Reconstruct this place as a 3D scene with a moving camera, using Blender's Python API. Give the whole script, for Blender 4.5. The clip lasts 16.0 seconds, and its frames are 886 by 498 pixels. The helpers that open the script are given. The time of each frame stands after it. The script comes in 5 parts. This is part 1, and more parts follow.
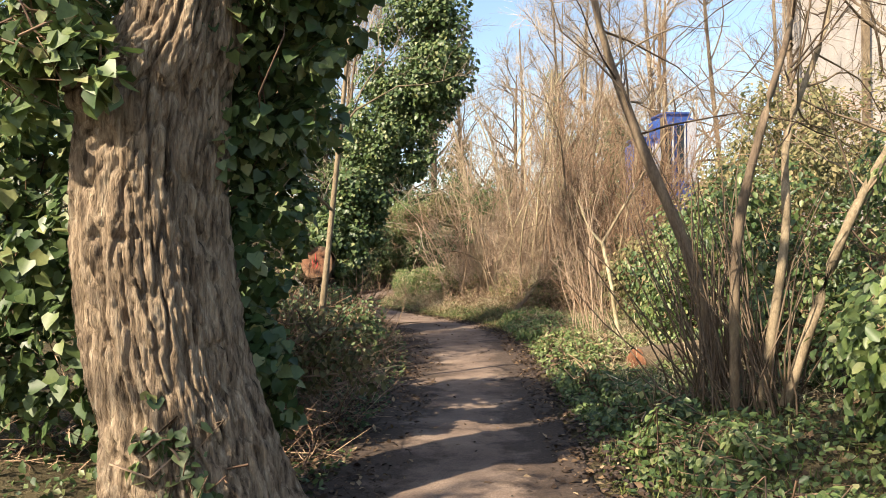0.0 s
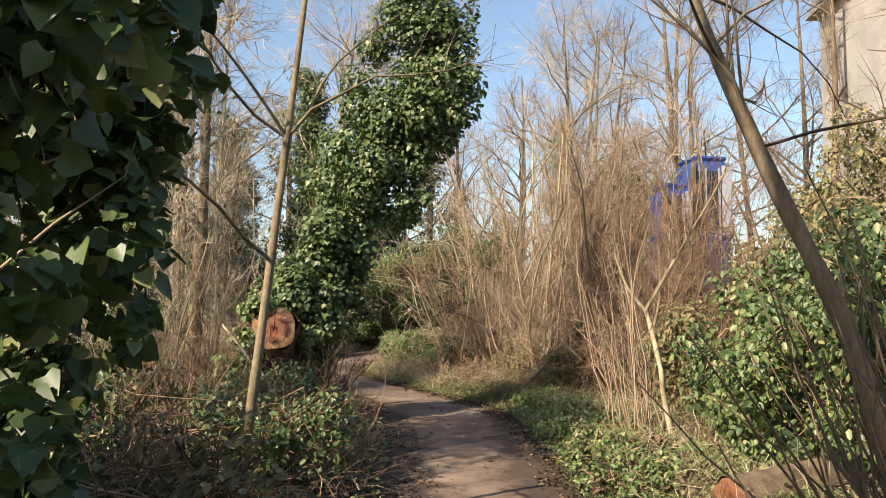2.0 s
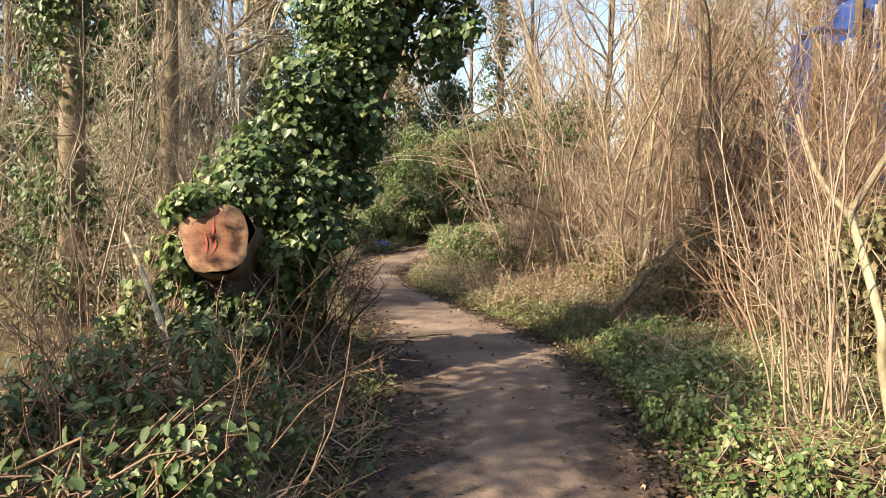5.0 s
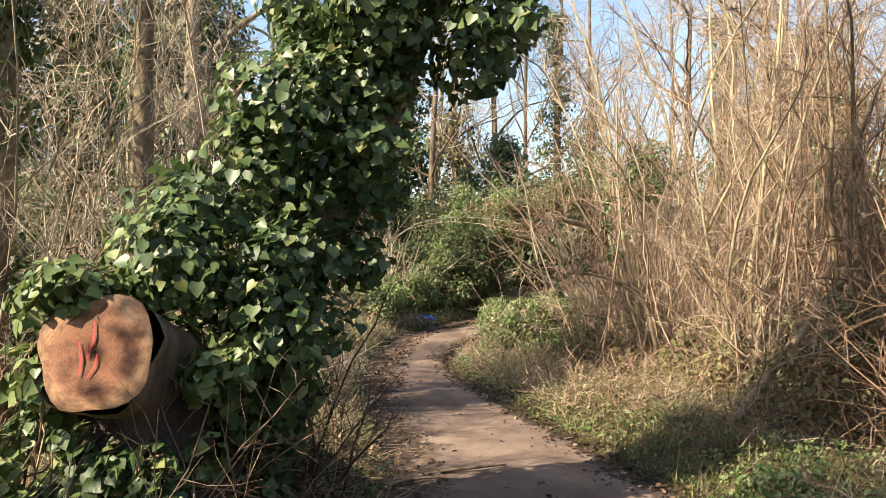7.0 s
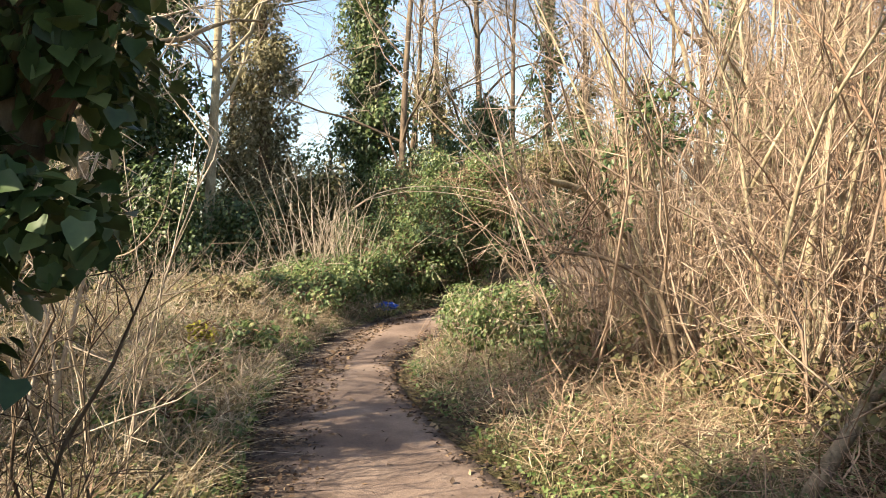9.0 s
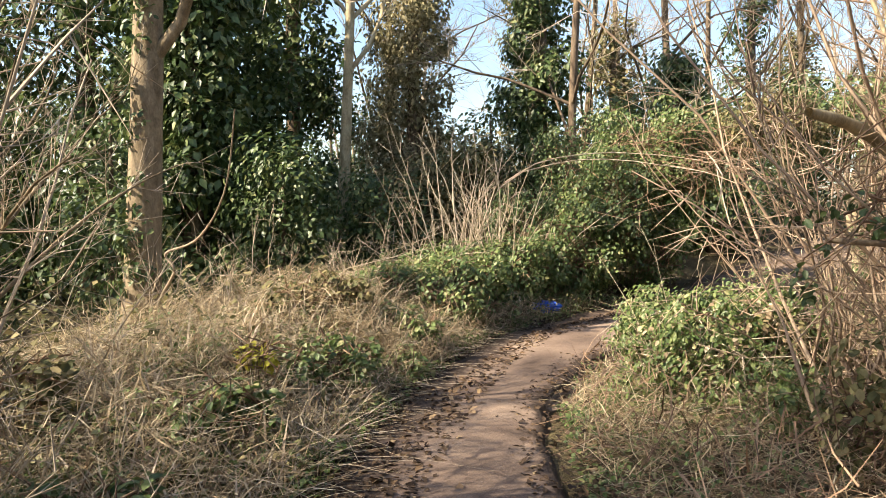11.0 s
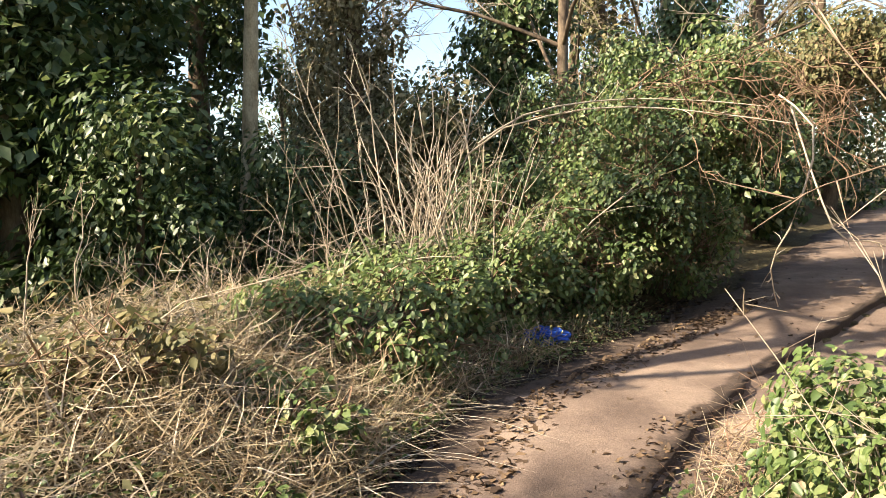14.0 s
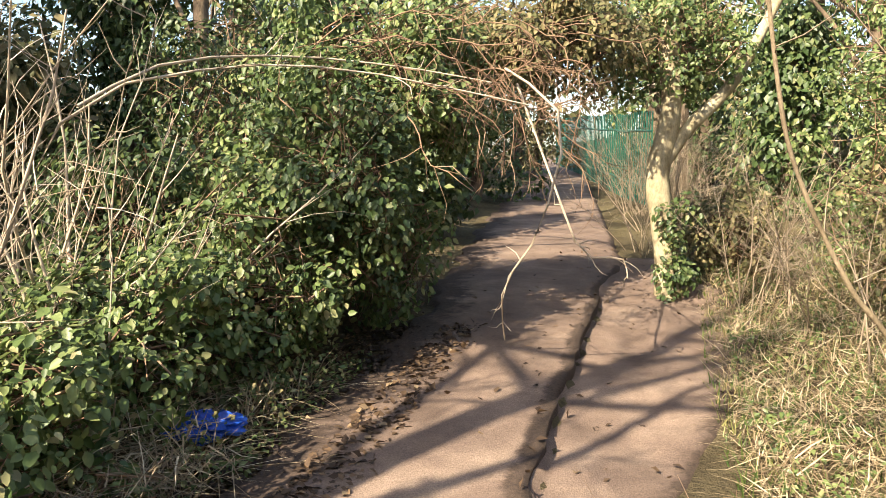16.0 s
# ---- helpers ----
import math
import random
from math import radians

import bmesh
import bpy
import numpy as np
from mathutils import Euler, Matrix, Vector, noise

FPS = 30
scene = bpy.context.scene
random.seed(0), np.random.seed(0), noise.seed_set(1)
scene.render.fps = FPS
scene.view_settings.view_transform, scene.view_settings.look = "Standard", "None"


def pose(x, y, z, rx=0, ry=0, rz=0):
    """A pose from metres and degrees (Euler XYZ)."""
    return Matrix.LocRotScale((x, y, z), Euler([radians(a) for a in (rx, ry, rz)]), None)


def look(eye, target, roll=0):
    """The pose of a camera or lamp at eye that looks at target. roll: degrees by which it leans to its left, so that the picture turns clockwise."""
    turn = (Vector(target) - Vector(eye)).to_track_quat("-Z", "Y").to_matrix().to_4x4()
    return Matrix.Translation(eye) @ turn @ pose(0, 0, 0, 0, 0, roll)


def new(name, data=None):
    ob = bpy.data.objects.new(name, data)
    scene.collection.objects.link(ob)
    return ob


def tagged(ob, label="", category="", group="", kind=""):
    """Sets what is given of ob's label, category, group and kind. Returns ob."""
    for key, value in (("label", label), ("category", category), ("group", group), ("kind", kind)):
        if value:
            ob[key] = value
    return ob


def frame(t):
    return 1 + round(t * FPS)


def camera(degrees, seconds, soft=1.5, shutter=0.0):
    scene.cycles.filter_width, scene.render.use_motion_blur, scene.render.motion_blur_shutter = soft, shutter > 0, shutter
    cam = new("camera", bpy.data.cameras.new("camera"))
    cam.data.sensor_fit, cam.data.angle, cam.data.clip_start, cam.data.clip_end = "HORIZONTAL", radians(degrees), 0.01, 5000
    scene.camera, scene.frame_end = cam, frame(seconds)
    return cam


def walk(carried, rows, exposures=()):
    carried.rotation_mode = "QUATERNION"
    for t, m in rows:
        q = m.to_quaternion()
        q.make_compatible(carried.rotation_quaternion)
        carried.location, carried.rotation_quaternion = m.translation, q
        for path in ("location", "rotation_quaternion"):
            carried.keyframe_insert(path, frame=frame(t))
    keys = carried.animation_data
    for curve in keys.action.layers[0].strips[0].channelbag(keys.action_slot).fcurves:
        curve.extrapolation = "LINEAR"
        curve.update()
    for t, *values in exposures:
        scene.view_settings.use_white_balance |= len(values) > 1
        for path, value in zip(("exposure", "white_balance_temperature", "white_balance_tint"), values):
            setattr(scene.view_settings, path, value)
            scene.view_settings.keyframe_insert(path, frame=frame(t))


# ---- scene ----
cam = camera(59.3, 16.0, soft=0.85, shutter=0.0)
PATH = [
    (0, (2.816, 1.664, 1.346), (2.629, 3.655, 1.352), -0.5),
    (0.5, (2.731, 2.37, 1.35), (2.544, 4.361, 1.369), -0.2),
    (1, (2.669, 3.07, 1.352), (2.515, 5.064, 1.364), 0.1),
    (1.5, (2.557, 3.671, 1.409), (2.419, 5.665, 1.47), -0.6),
    (2, (2.552, 4.302, 1.485), (2.377, 6.289, 1.629), 0.5),
    (2.5, (2.54, 4.919, 1.459), (2.355, 6.904, 1.628), 0.6),
    (3, (2.532, 5.581, 1.441), (2.373, 7.573, 1.522), 1.2),
    (3.5, (2.48, 6.229, 1.448), (2.305, 8.221, 1.392), 0.3),
    (4, (2.514, 6.869, 1.494), (2.368, 8.861, 1.399), 0.2),
    (4.5, (2.479, 7.412, 1.521), (2.25, 9.395, 1.394), 1.3),
    (4.7, (2.457, 7.65, 1.558), (2.144, 9.619, 1.392), 0.6),
    (6.8, (2.069, 10.104, 1.65), (1.617, 12.052, 1.638), 1.5),
    (7, (2.049, 10.338, 1.629), (1.546, 12.274, 1.631), -0.0),
    (7.5, (1.99, 10.934, 1.591), (1.343, 12.826, 1.538), -2.5),
    (8, (2.001, 11.597, 1.575), (1.455, 13.513, 1.395), -3.2),
    (8.5, (1.945, 12.337, 1.552), (1.492, 14.28, 1.417), -1.2),
    (9, (1.852, 12.959, 1.552), (1.368, 14.899, 1.5), 0.2),
    (9.5, (1.714, 13.59, 1.555), (1.062, 15.48, 1.505), 0.3),
    (10, (1.551, 14.227, 1.517), (0.839, 16.096, 1.472), 0.7),
    (10.2, (1.482, 14.525, 1.5), (0.722, 16.374, 1.445), 0.1),
    (12.3, (0.693, 17.286, 1.526), (-0.311, 19.012, 1.406), 0.6),
    (12.5, (0.588, 17.463, 1.532), (-0.411, 19.192, 1.413), 0.8),
    (13, (0.302, 18.068, 1.473), (-0.693, 19.8, 1.364), 1.0),
    (13.5, (-0.006, 18.598, 1.494), (-1.015, 20.32, 1.365), 0.2),
    (14, (-0.291, 19.188, 1.483), (-1.13, 20.997, 1.337), -1.6),
    (14.5, (-0.611, 19.747, 1.49), (-1.303, 21.617, 1.336), -1.4),
    (15, (-0.844, 20.301, 1.505), (-1.326, 22.228, 1.27), 0.2),
    (15.5, (-1.05, 20.917, 1.545), (-1.236, 22.889, 1.271), -0.1),
    (16, (-1.2, 21.476, 1.591), (-1.114, 23.463, 1.381), 0.0),
]
walk(cam, [(t, look(eye, target, roll)) for t, eye, target, roll in PATH],
     exposures=[(0, 1.35, 6900, 8), (1.5, 1.2, 6900, 8), (2.5, 0.95, 6900, 8), (3.5, 1.15, 6900, 8), (4.5, 1.4, 6900, 8), (6.8, 1.4, 6900, 8), (8.5, 1.6, 6900, 8), (10, 1.5, 6900, 8), (12.5, 1.65, 6900, 8), (16, 1.65, 6900, 8)])

# ---- sky and sun ----
SUN_AZ, SUN_EL = -136.0, 38.0      # degrees from +y towards +x, and above the horizon
world = bpy.data.worlds.new("sky")
scene.world = world
world.use_nodes = True
wn = world.node_tree
wn.nodes.clear()
w_out = wn.nodes.new("ShaderNodeOutputWorld")
w_bg = wn.nodes.new("ShaderNodeBackground")
w_sky = wn.nodes.new("ShaderNodeTexSky")
w_sky.sky_type = "NISHITA"
w_sky.sun_disc = False
w_sky.sun_elevation = radians(SUN_EL)
w_sky.sun_rotation = radians(SUN_AZ)
w_sky.air_density, w_sky.dust_density, w_sky.ozone_density = 1.0, 1.6, 1.5
w_bg.inputs[1].default_value = 0.115
wn.links.new(w_sky.outputs[0], w_bg.inputs[0])
wn.links.new(w_bg.outputs[0], w_out.inputs[0])
sun_data = bpy.data.lights.new("sun", "SUN")
sun_data.energy, sun_data.angle, sun_data.color = 5.0, radians(0.6), (1.0, 0.88, 0.72)
sun = new("sun", sun_data)
ce = math.cos(radians(SUN_EL))
sun_dir = Vector((math.sin(radians(SUN_AZ)) * ce, math.cos(radians(SUN_AZ)) * ce, math.sin(radians(SUN_EL))))
sun.matrix_world = look(sun_dir * 60, (0, 0, 0))

# ---- materials ----
rng = np.random.default_rng(7)


def ramp(nt, fac, stops):
    n = nt.nodes.new("ShaderNodeValToRGB")
    while len(n.color_ramp.elements) < len(stops):
        n.color_ramp.elements.new(0.5)
    for e, (p, c) in zip(n.color_ramp.elements, stops):
        e.position, e.color = p, (*c, 1)
    nt.links.new(fac, n.inputs[0])
    return n.outputs[0]


def noise_of(nt, scale, detail=4.0, rough=0.6, stretch=None):
    co = nt.nodes.new("ShaderNodeTexCoord")
    n = nt.nodes.new("ShaderNodeTexNoise")
    n.inputs["Scale"].default_value, n.inputs["Detail"].default_value = scale, detail
    n.inputs["Roughness"].default_value = rough
    src = co.outputs["Object"]
    if stretch:
        mp = nt.nodes.new("ShaderNodeMapping")
        mp.inputs["Scale"].default_value = stretch
        nt.links.new(src, mp.inputs[0])
        src = mp.outputs[0]
    nt.links.new(src, n.inputs["Vector"])
    return n.outputs[0]


def mixed(nt, fac, a, b, kind="MIX"):
    m = nt.nodes.new("ShaderNodeMix")
    m.data_type, m.blend_type = "RGBA", kind
    if isinstance(fac, float):
        m.inputs[0].default_value = fac
    else:
        nt.links.new(fac, m.inputs[0])
    nt.links.new(a, m.inputs[6])
    nt.links.new(b, m.inputs[7])
    return m.outputs[2]


def base_mat(name, rough=0.8, spec=0.3):
    m = bpy.data.materials.new(name)
    m.use_nodes = True
    b = m.node_tree.nodes["Principled BSDF"]
    b.inputs["Roughness"].default_value = rough
    b.inputs["Specular IOR Level"].default_value = spec
    return m, m.node_tree, b


def bumped(nt, b, height, strength, distance=0.02):
    n = nt.nodes.new("ShaderNodeBump")
    n.inputs["Strength"].default_value, n.inputs["Distance"].default_value = strength, distance
    nt.links.new(height, n.inputs["Height"])
    nt.links.new(n.outputs[0], b.inputs["Normal"])


def grain_mat(name, stops, scale=6.0, fine=60.0, rough=0.85, spec=0.25, bump=0.5, dist=0.02, stretch=None):
    """Two scales of noise: the large one picks the colour, the fine one speckles and raises it."""
    m, nt, b = base_mat(name, rough, spec)
    big = noise_of(nt, scale, 5, 0.6, stretch)
    small = noise_of(nt, fine, 4, 0.7, stretch)
    c1 = ramp(nt, big, stops)
    c2 = ramp(nt, small, [(0.3, (0.55, 0.55, 0.55)), (0.7, (1.3, 1.3, 1.3))])
    nt.links.new(mixed(nt, 0.7, c1, c2, "MULTIPLY"), b.inputs["Base Color"])
    bumped(nt, b, small, bump, dist)
    return m


def leaf_mat(name, stops, rough=0.4, spec=0.5, through_light=0.25):
    """Leaves: each island takes its own tone; some light passes through the blade."""
    m, nt, b = base_mat(name, rough, spec)
    g = nt.nodes.new("ShaderNodeNewGeometry")
    c = ramp(nt, g.outputs["Random Per Island"], stops)
    mott = ramp(nt, noise_of(nt, 35, 3), [(0.3, (0.7, 0.7, 0.7)), (0.7, (1.2, 1.2, 1.2))])
    c = mixed(nt, 0.6, c, mott, "MULTIPLY")
    nt.links.new(c, b.inputs["Base Color"])
    t = nt.nodes.new("ShaderNodeBsdfTranslucent")
    nt.links.new(c, t.inputs[0])
    mx = nt.nodes.new("ShaderNodeMixShader")
    mx.inputs[0].default_value = through_light
    nt.links.new(b.outputs[0], mx.inputs[1])
    nt.links.new(t.outputs[0], mx.inputs[2])
    nt.links.new(mx.outputs[0], nt.nodes["Material Output"].inputs[0])
    return m


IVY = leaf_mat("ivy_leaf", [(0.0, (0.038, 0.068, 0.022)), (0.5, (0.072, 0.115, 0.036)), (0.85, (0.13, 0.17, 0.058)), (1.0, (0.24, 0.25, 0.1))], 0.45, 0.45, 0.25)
# IVY_BRIGHT colours bramble leaves and doubles as the sunlit copy of IVY.
IVY_BRIGHT = leaf_mat("bramble_and_sunlit_ivy_leaf", [(0.0, (0.062, 0.105, 0.032)), (0.5, (0.13, 0.185, 0.056)), (0.88, (0.22, 0.26, 0.095)), (1.0, (0.37, 0.34, 0.17))], 0.45, 0.45, 0.3)
OLIVE = leaf_mat("olive_leaf", [(0.0, (0.07, 0.08, 0.03)), (0.5, (0.16, 0.15, 0.065)), (1.0, (0.32, 0.26, 0.13))], 0.6, 0.3, 0.3)
PALEOLIVE = leaf_mat("pale_creeper_leaf", [(0.0, (0.13, 0.12, 0.06)), (0.5, (0.27, 0.24, 0.13)), (1.0, (0.46, 0.4, 0.25))], 0.7, 0.25, 0.3)
YELLOW = leaf_mat("yellow_leaf", [(0.0, (0.3, 0.3, 0.03)), (1.0, (0.55, 0.5, 0.08))], 0.45, 0.4, 0.35)
LITTER = leaf_mat("leaf_litter", [(0.0, (0.03, 0.018, 0.012)), (0.5, (0.08, 0.05, 0.03)), (0.9, (0.18, 0.115, 0.065)), (1.0, (0.34, 0.25, 0.15))], 0.7, 0.3, 0.1)
GRASS = leaf_mat("grass_blade", [(0.0, (0.05, 0.09, 0.02)), (0.5, (0.1, 0.15, 0.035)), (0.8, (0.22, 0.22, 0.07)), (1.0, (0.4, 0.34, 0.16))], 0.55, 0.35, 0.3)
DRY = leaf_mat("dry_grass", [(0.0, (0.2, 0.14, 0.085)), (0.5, (0.44, 0.34, 0.21)), (1.0, (0.72, 0.62, 0.44))], 0.65, 0.3, 0.35)
REED = leaf_mat("tan_stem", [(0.0, (0.14, 0.095, 0.067)), (0.45, (0.31, 0.22, 0.155)), (1.0, (0.55, 0.425, 0.305))], 0.7, 0.25, 0.0)
TWIG = leaf_mat("brown_twig", [(0.0, (0.085, 0.05, 0.032)), (0.5, (0.22, 0.135, 0.085)), (1.0, (0.4, 0.275, 0.18))], 0.75, 0.25, 0.0)
# Darker copy of TWIG; on the coppice it stands in for shade.
DARKTWIG = leaf_mat("dark_twig", [(0.0, (0.05, 0.035, 0.024)), (0.5, (0.12, 0.085, 0.058)), (1.0, (0.24, 0.18, 0.12))], 0.8, 0.2, 0.0)
BLEACHED = leaf_mat("bleached_twig", [(0.0, (0.22, 0.17, 0.12)), (0.5, (0.42, 0.34, 0.25)), (1.0, (0.62, 0.53, 0.42))], 0.8, 0.2, 0.0)
GREYTWIG = leaf_mat("grey_twig", [(0.0, (0.12, 0.09, 0.06)), (0.5, (0.27, 0.21, 0.15)), (1.0, (0.42, 0.35, 0.26))], 0.8, 0.2, 0.0)
BARK = grain_mat("furrowed_bark", [(0.33, (0.07, 0.05, 0.034)), (0.44, (0.23, 0.165, 0.11)), (0.55, (0.38, 0.28, 0.19)), (0.7, (0.52, 0.41, 0.29))], 30, 110, 0.9, 0.2, 1.0, 0.03, (1, 1, 0.14))
PALEBARK = grain_mat("pale_bark", [(0.3, (0.2, 0.16, 0.09)), (0.5, (0.36, 0.3, 0.19)), (0.75, (0.5, 0.44, 0.3))], 7, 60, 0.8, 0.25, 0.5, 0.008, (1, 1, 0.5))
GREYBARK = grain_mat("grey_bark", [(0.3, (0.12, 0.09, 0.055)), (0.5, (0.22, 0.17, 0.11)), (0.75, (0.34, 0.27, 0.18))], 9, 60, 0.85, 0.2, 0.7, 0.01, (1, 1, 0.5))
DARKBARK = grain_mat("dark_bark", [(0.3, (0.07, 0.05, 0.035)), (0.5, (0.15, 0.11, 0.075)), (0.75, (0.26, 0.2, 0.13))], 7, 60, 0.85, 0.2, 0.7, 0.01, (1, 1, 0.3))


def sawn_wood(name, centre):
    """Sawn end grain: orange-brown heart, paler sapwood, faint rings and stains."""
    m, nt, b = base_mat(name, 0.75, 0.25)
    co = nt.nodes.new("ShaderNodeTexCoord")
    mp = nt.nodes.new("ShaderNodeMapping")
    mp.inputs["Location"].default_value = [-c for c in centre]
    ln = nt.nodes.new("ShaderNodeVectorMath")
    ln.operation = "LENGTH"
    nt.links.new(co.outputs["Object"], mp.inputs[0])
    nt.links.new(mp.outputs[0], ln.inputs[0])
    wob = nt.nodes.new("ShaderNodeMath")
    wob.operation = "MULTIPLY_ADD"
    nt.links.new(noise_of(nt, 7, 4), wob.inputs[0])
    wob.inputs[1].default_value = 0.12
    nt.links.new(ln.outputs["Value"], wob.inputs[2])
    tone = ramp(nt, wob.outputs[0], [(0.06, (0.12, 0.05, 0.026)), (0.15, (0.19, 0.082, 0.043)), (0.24, (0.21, 0.1, 0.056)), (0.29, (0.32, 0.19, 0.11)), (0.34, (0.1, 0.06, 0.04))])
    ring = nt.nodes.new("ShaderNodeMath")
    ring.operation = "SINE"
    sc = nt.nodes.new("ShaderNodeMath")
    sc.operation = "MULTIPLY"
    sc.inputs[1].default_value = 420.0
    nt.links.new(wob.outputs[0], sc.inputs[0])
    nt.links.new(sc.outputs[0], ring.inputs[0])
    rings = ramp(nt, ring.outputs[0], [(0.0, (0.8, 0.78, 0.75)), (1.0, (1.1, 1.1, 1.1))])
    stain = ramp(nt, noise_of(nt, 14, 5, 0.7), [(0.38, (0.35, 0.3, 0.28)), (0.58, (1.1, 1.08, 1.05))])
    c = mixed(nt, 0.7, mixed(nt, 0.6, tone, rings, "MULTIPLY"), stain, "MULTIPLY")
    nt.links.new(c, b.inputs["Base Color"])
    bumped(nt, b, noise_of(nt, 90, 4, 0.7), 0.5, 0.005)
    return m


CUTWOOD = sawn_wood("sawn_wood", (-0.17, 13.12, 1.2))
LOGWOOD = sawn_wood("log_end_wood", (4.05, 9.9, 0.17))
REDPAINT = grain_mat("red_paint", [(0.3, (0.45, 0.03, 0.03)), (0.7, (0.6, 0.06, 0.05))], 20, 90, 0.6, 0.3, 0.2, 0.003)
BLUEPLASTIC = grain_mat("blue_plastic", [(0.3, (0.01, 0.05, 0.35)), (0.7, (0.02, 0.11, 0.55))], 14, 70, 0.35, 0.5, 0.3, 0.01)
BLUEPAINT = grain_mat("blue_paint", [(0.3, (0.014, 0.05, 0.22)), (0.7, (0.03, 0.09, 0.34))], 2, 40, 0.4, 0.5, 0.1, 0.004)
PALEPAINT = grain_mat("pale_grey_paint", [(0.3, (0.3, 0.31, 0.36)), (0.7, (0.42, 0.43, 0.48))], 3, 40, 0.5, 0.4, 0.1, 0.003)
GREENPAINT = grain_mat("green_paint", [(0.3, (0.0, 0.08, 0.055)), (0.7, (0.01, 0.13, 0.09))], 3, 50, 0.45, 0.45, 0.1, 0.003)
DARKGLASS = grain_mat("dark_glass", [(0.3, (0.012, 0.015, 0.02)), (0.7, (0.02, 0.025, 0.03))], 3, 40, 0.12, 0.5, 0.02, 0.002)
RENDER_WALL = grain_mat("wall_render", [(0.3, (0.28, 0.255, 0.24)), (0.7, (0.4, 0.365, 0.34))], 1.5, 30, 0.9, 0.2, 0.3, 0.01)
SLATE = grain_mat("roof_slate", [(0.3, (0.24, 0.23, 0.23)), (0.7, (0.36, 0.34, 0.33))], 2, 30, 0.7, 0.3, 0.4, 0.02)
# Mud of the clods, and the painted shade on the log's foot.
MUD_SHADE = grain_mat("dark_mud_and_shade", [(0.3, (0.03, 0.021, 0.017)), (0.55, (0.065, 0.045, 0.035)), (0.8, (0.12, 0.085, 0.06))], 5, 45, 0.75, 0.35, 0.8, 0.03)
SOIL = grain_mat("forest_soil", [(0.3, (0.045, 0.035, 0.02)), (0.5, (0.1, 0.08, 0.045)), (0.75, (0.17, 0.14, 0.07))], 1.2, 25, 0.95, 0.15, 0.9, 0.05)


def path_material():
    """Trodden grit and clay: worn paler along the middle, darker where mud lies at the sides."""
    m, nt, b = base_mat("trodden_path", 0.85, 0.25)
    big = noise_of(nt, 1.3, 6, 0.65)
    grit = noise_of(nt, 95, 3, 0.75)
    peb = noise_of(nt, 52, 4, 0.7)
    c1 = ramp(nt, big, [(0.3, (0.1, 0.071, 0.056)), (0.5, (0.18, 0.13, 0.102)), (0.72, (0.3, 0.225, 0.172))])
    c2 = ramp(nt, grit, [(0.3, (0.5, 0.48, 0.47)), (0.68, (1.4, 1.38, 1.35))])
    c = mixed(nt, 0.75, c1, c2, "MULTIPLY")
    edge = nt.nodes.new("ShaderNodeAttribute")
    edge.attribute_name = "mud"
    add = nt.nodes.new("ShaderNodeMath")
    add.operation = "MULTIPLY_ADD"
    nt.links.new(noise_of(nt, 4.5, 5, 0.7), add.inputs[0])
    add.inputs[1].default_value = 1.6
    nt.links.new(edge.outputs["Fac"], add.inputs[2])
    rp = nt.nodes.new("ShaderNodeMapRange")
    rp.inputs[1].default_value, rp.inputs[2].default_value = 1.05, 1.35
    nt.links.new(add.outputs[0], rp.inputs[0])
    dark = ramp(nt, peb, [(0.3, (0.035, 0.025, 0.02)), (0.7, (0.1, 0.07, 0.052))])
    nt.links.new(mixed(nt, rp.outputs[0], c, dark), b.inputs["Base Color"])
    h = nt.nodes.new("ShaderNodeMath")
    h.operation = "ADD"
    nt.links.new(peb, h.inputs[0])
    nt.links.new(grit, h.inputs[1])
    bumped(nt, b, h.outputs[0], 0.45, 0.012)
    return m


PATHMAT = path_material()

# ---- mesh helpers ----


def value_noise(u, v, period, seed):
    """Smooth noise from -1 to 1, that closes round after `period` steps of u."""
    g = np.random.default_rng(seed).uniform(-1, 1, (period, 512))
    iu, iv = np.floor(u).astype(int), np.floor(v).astype(int)
    fu, fv = u - iu, v - iv
    fu, fv = fu * fu * (3 - 2 * fu), fv * fv * (3 - 2 * fv)
    a, b = iu % period, (iu + 1) % period
    c, d = iv % 512, (iv + 1) % 512
    return (g[a, c] * (1 - fu) + g[b, c] * fu) * (1 - fv) + (g[a, d] * (1 - fu) + g[b, d] * fu) * fv


def mesh_of(name, verts, faces, mat, smooth=False):
    """faces: an array of equal-sided faces, or a list of such arrays."""
    me = bpy.data.meshes.new(name)
    verts = np.asarray(verts, np.float32).reshape(-1, 3)
    sets = faces if isinstance(faces, list) else [faces]
    sets = [np.asarray(f, np.int32) for f in sets if len(f)]
    loops = np.concatenate([f.ravel() for f in sets])
    sizes = np.concatenate([np.full(len(f), f.shape[1], np.int32) for f in sets])
    starts = np.concatenate([[0], np.cumsum(sizes)[:-1]]).astype(np.int32)
    me.vertices.add(len(verts))
    me.vertices.foreach_set("co", verts.ravel())
    me.loops.add(len(loops))
    me.loops.foreach_set("vertex_index", loops)
    me.polygons.add(len(sizes))
    me.polygons.foreach_set("loop_start", starts)
    me.polygons.foreach_set("loop_total", sizes)
    if smooth:
        me.polygons.foreach_set("use_smooth", np.ones(len(sizes), bool))
    me.materials.append(mat)
    me.update(calc_edges=True)
    me.validate()
    return me


def part(name, me, parent=None, label=""):
    ob = new(name, me)
    if parent:
        ob.parent = parent
    return tagged(ob, label) if label else ob


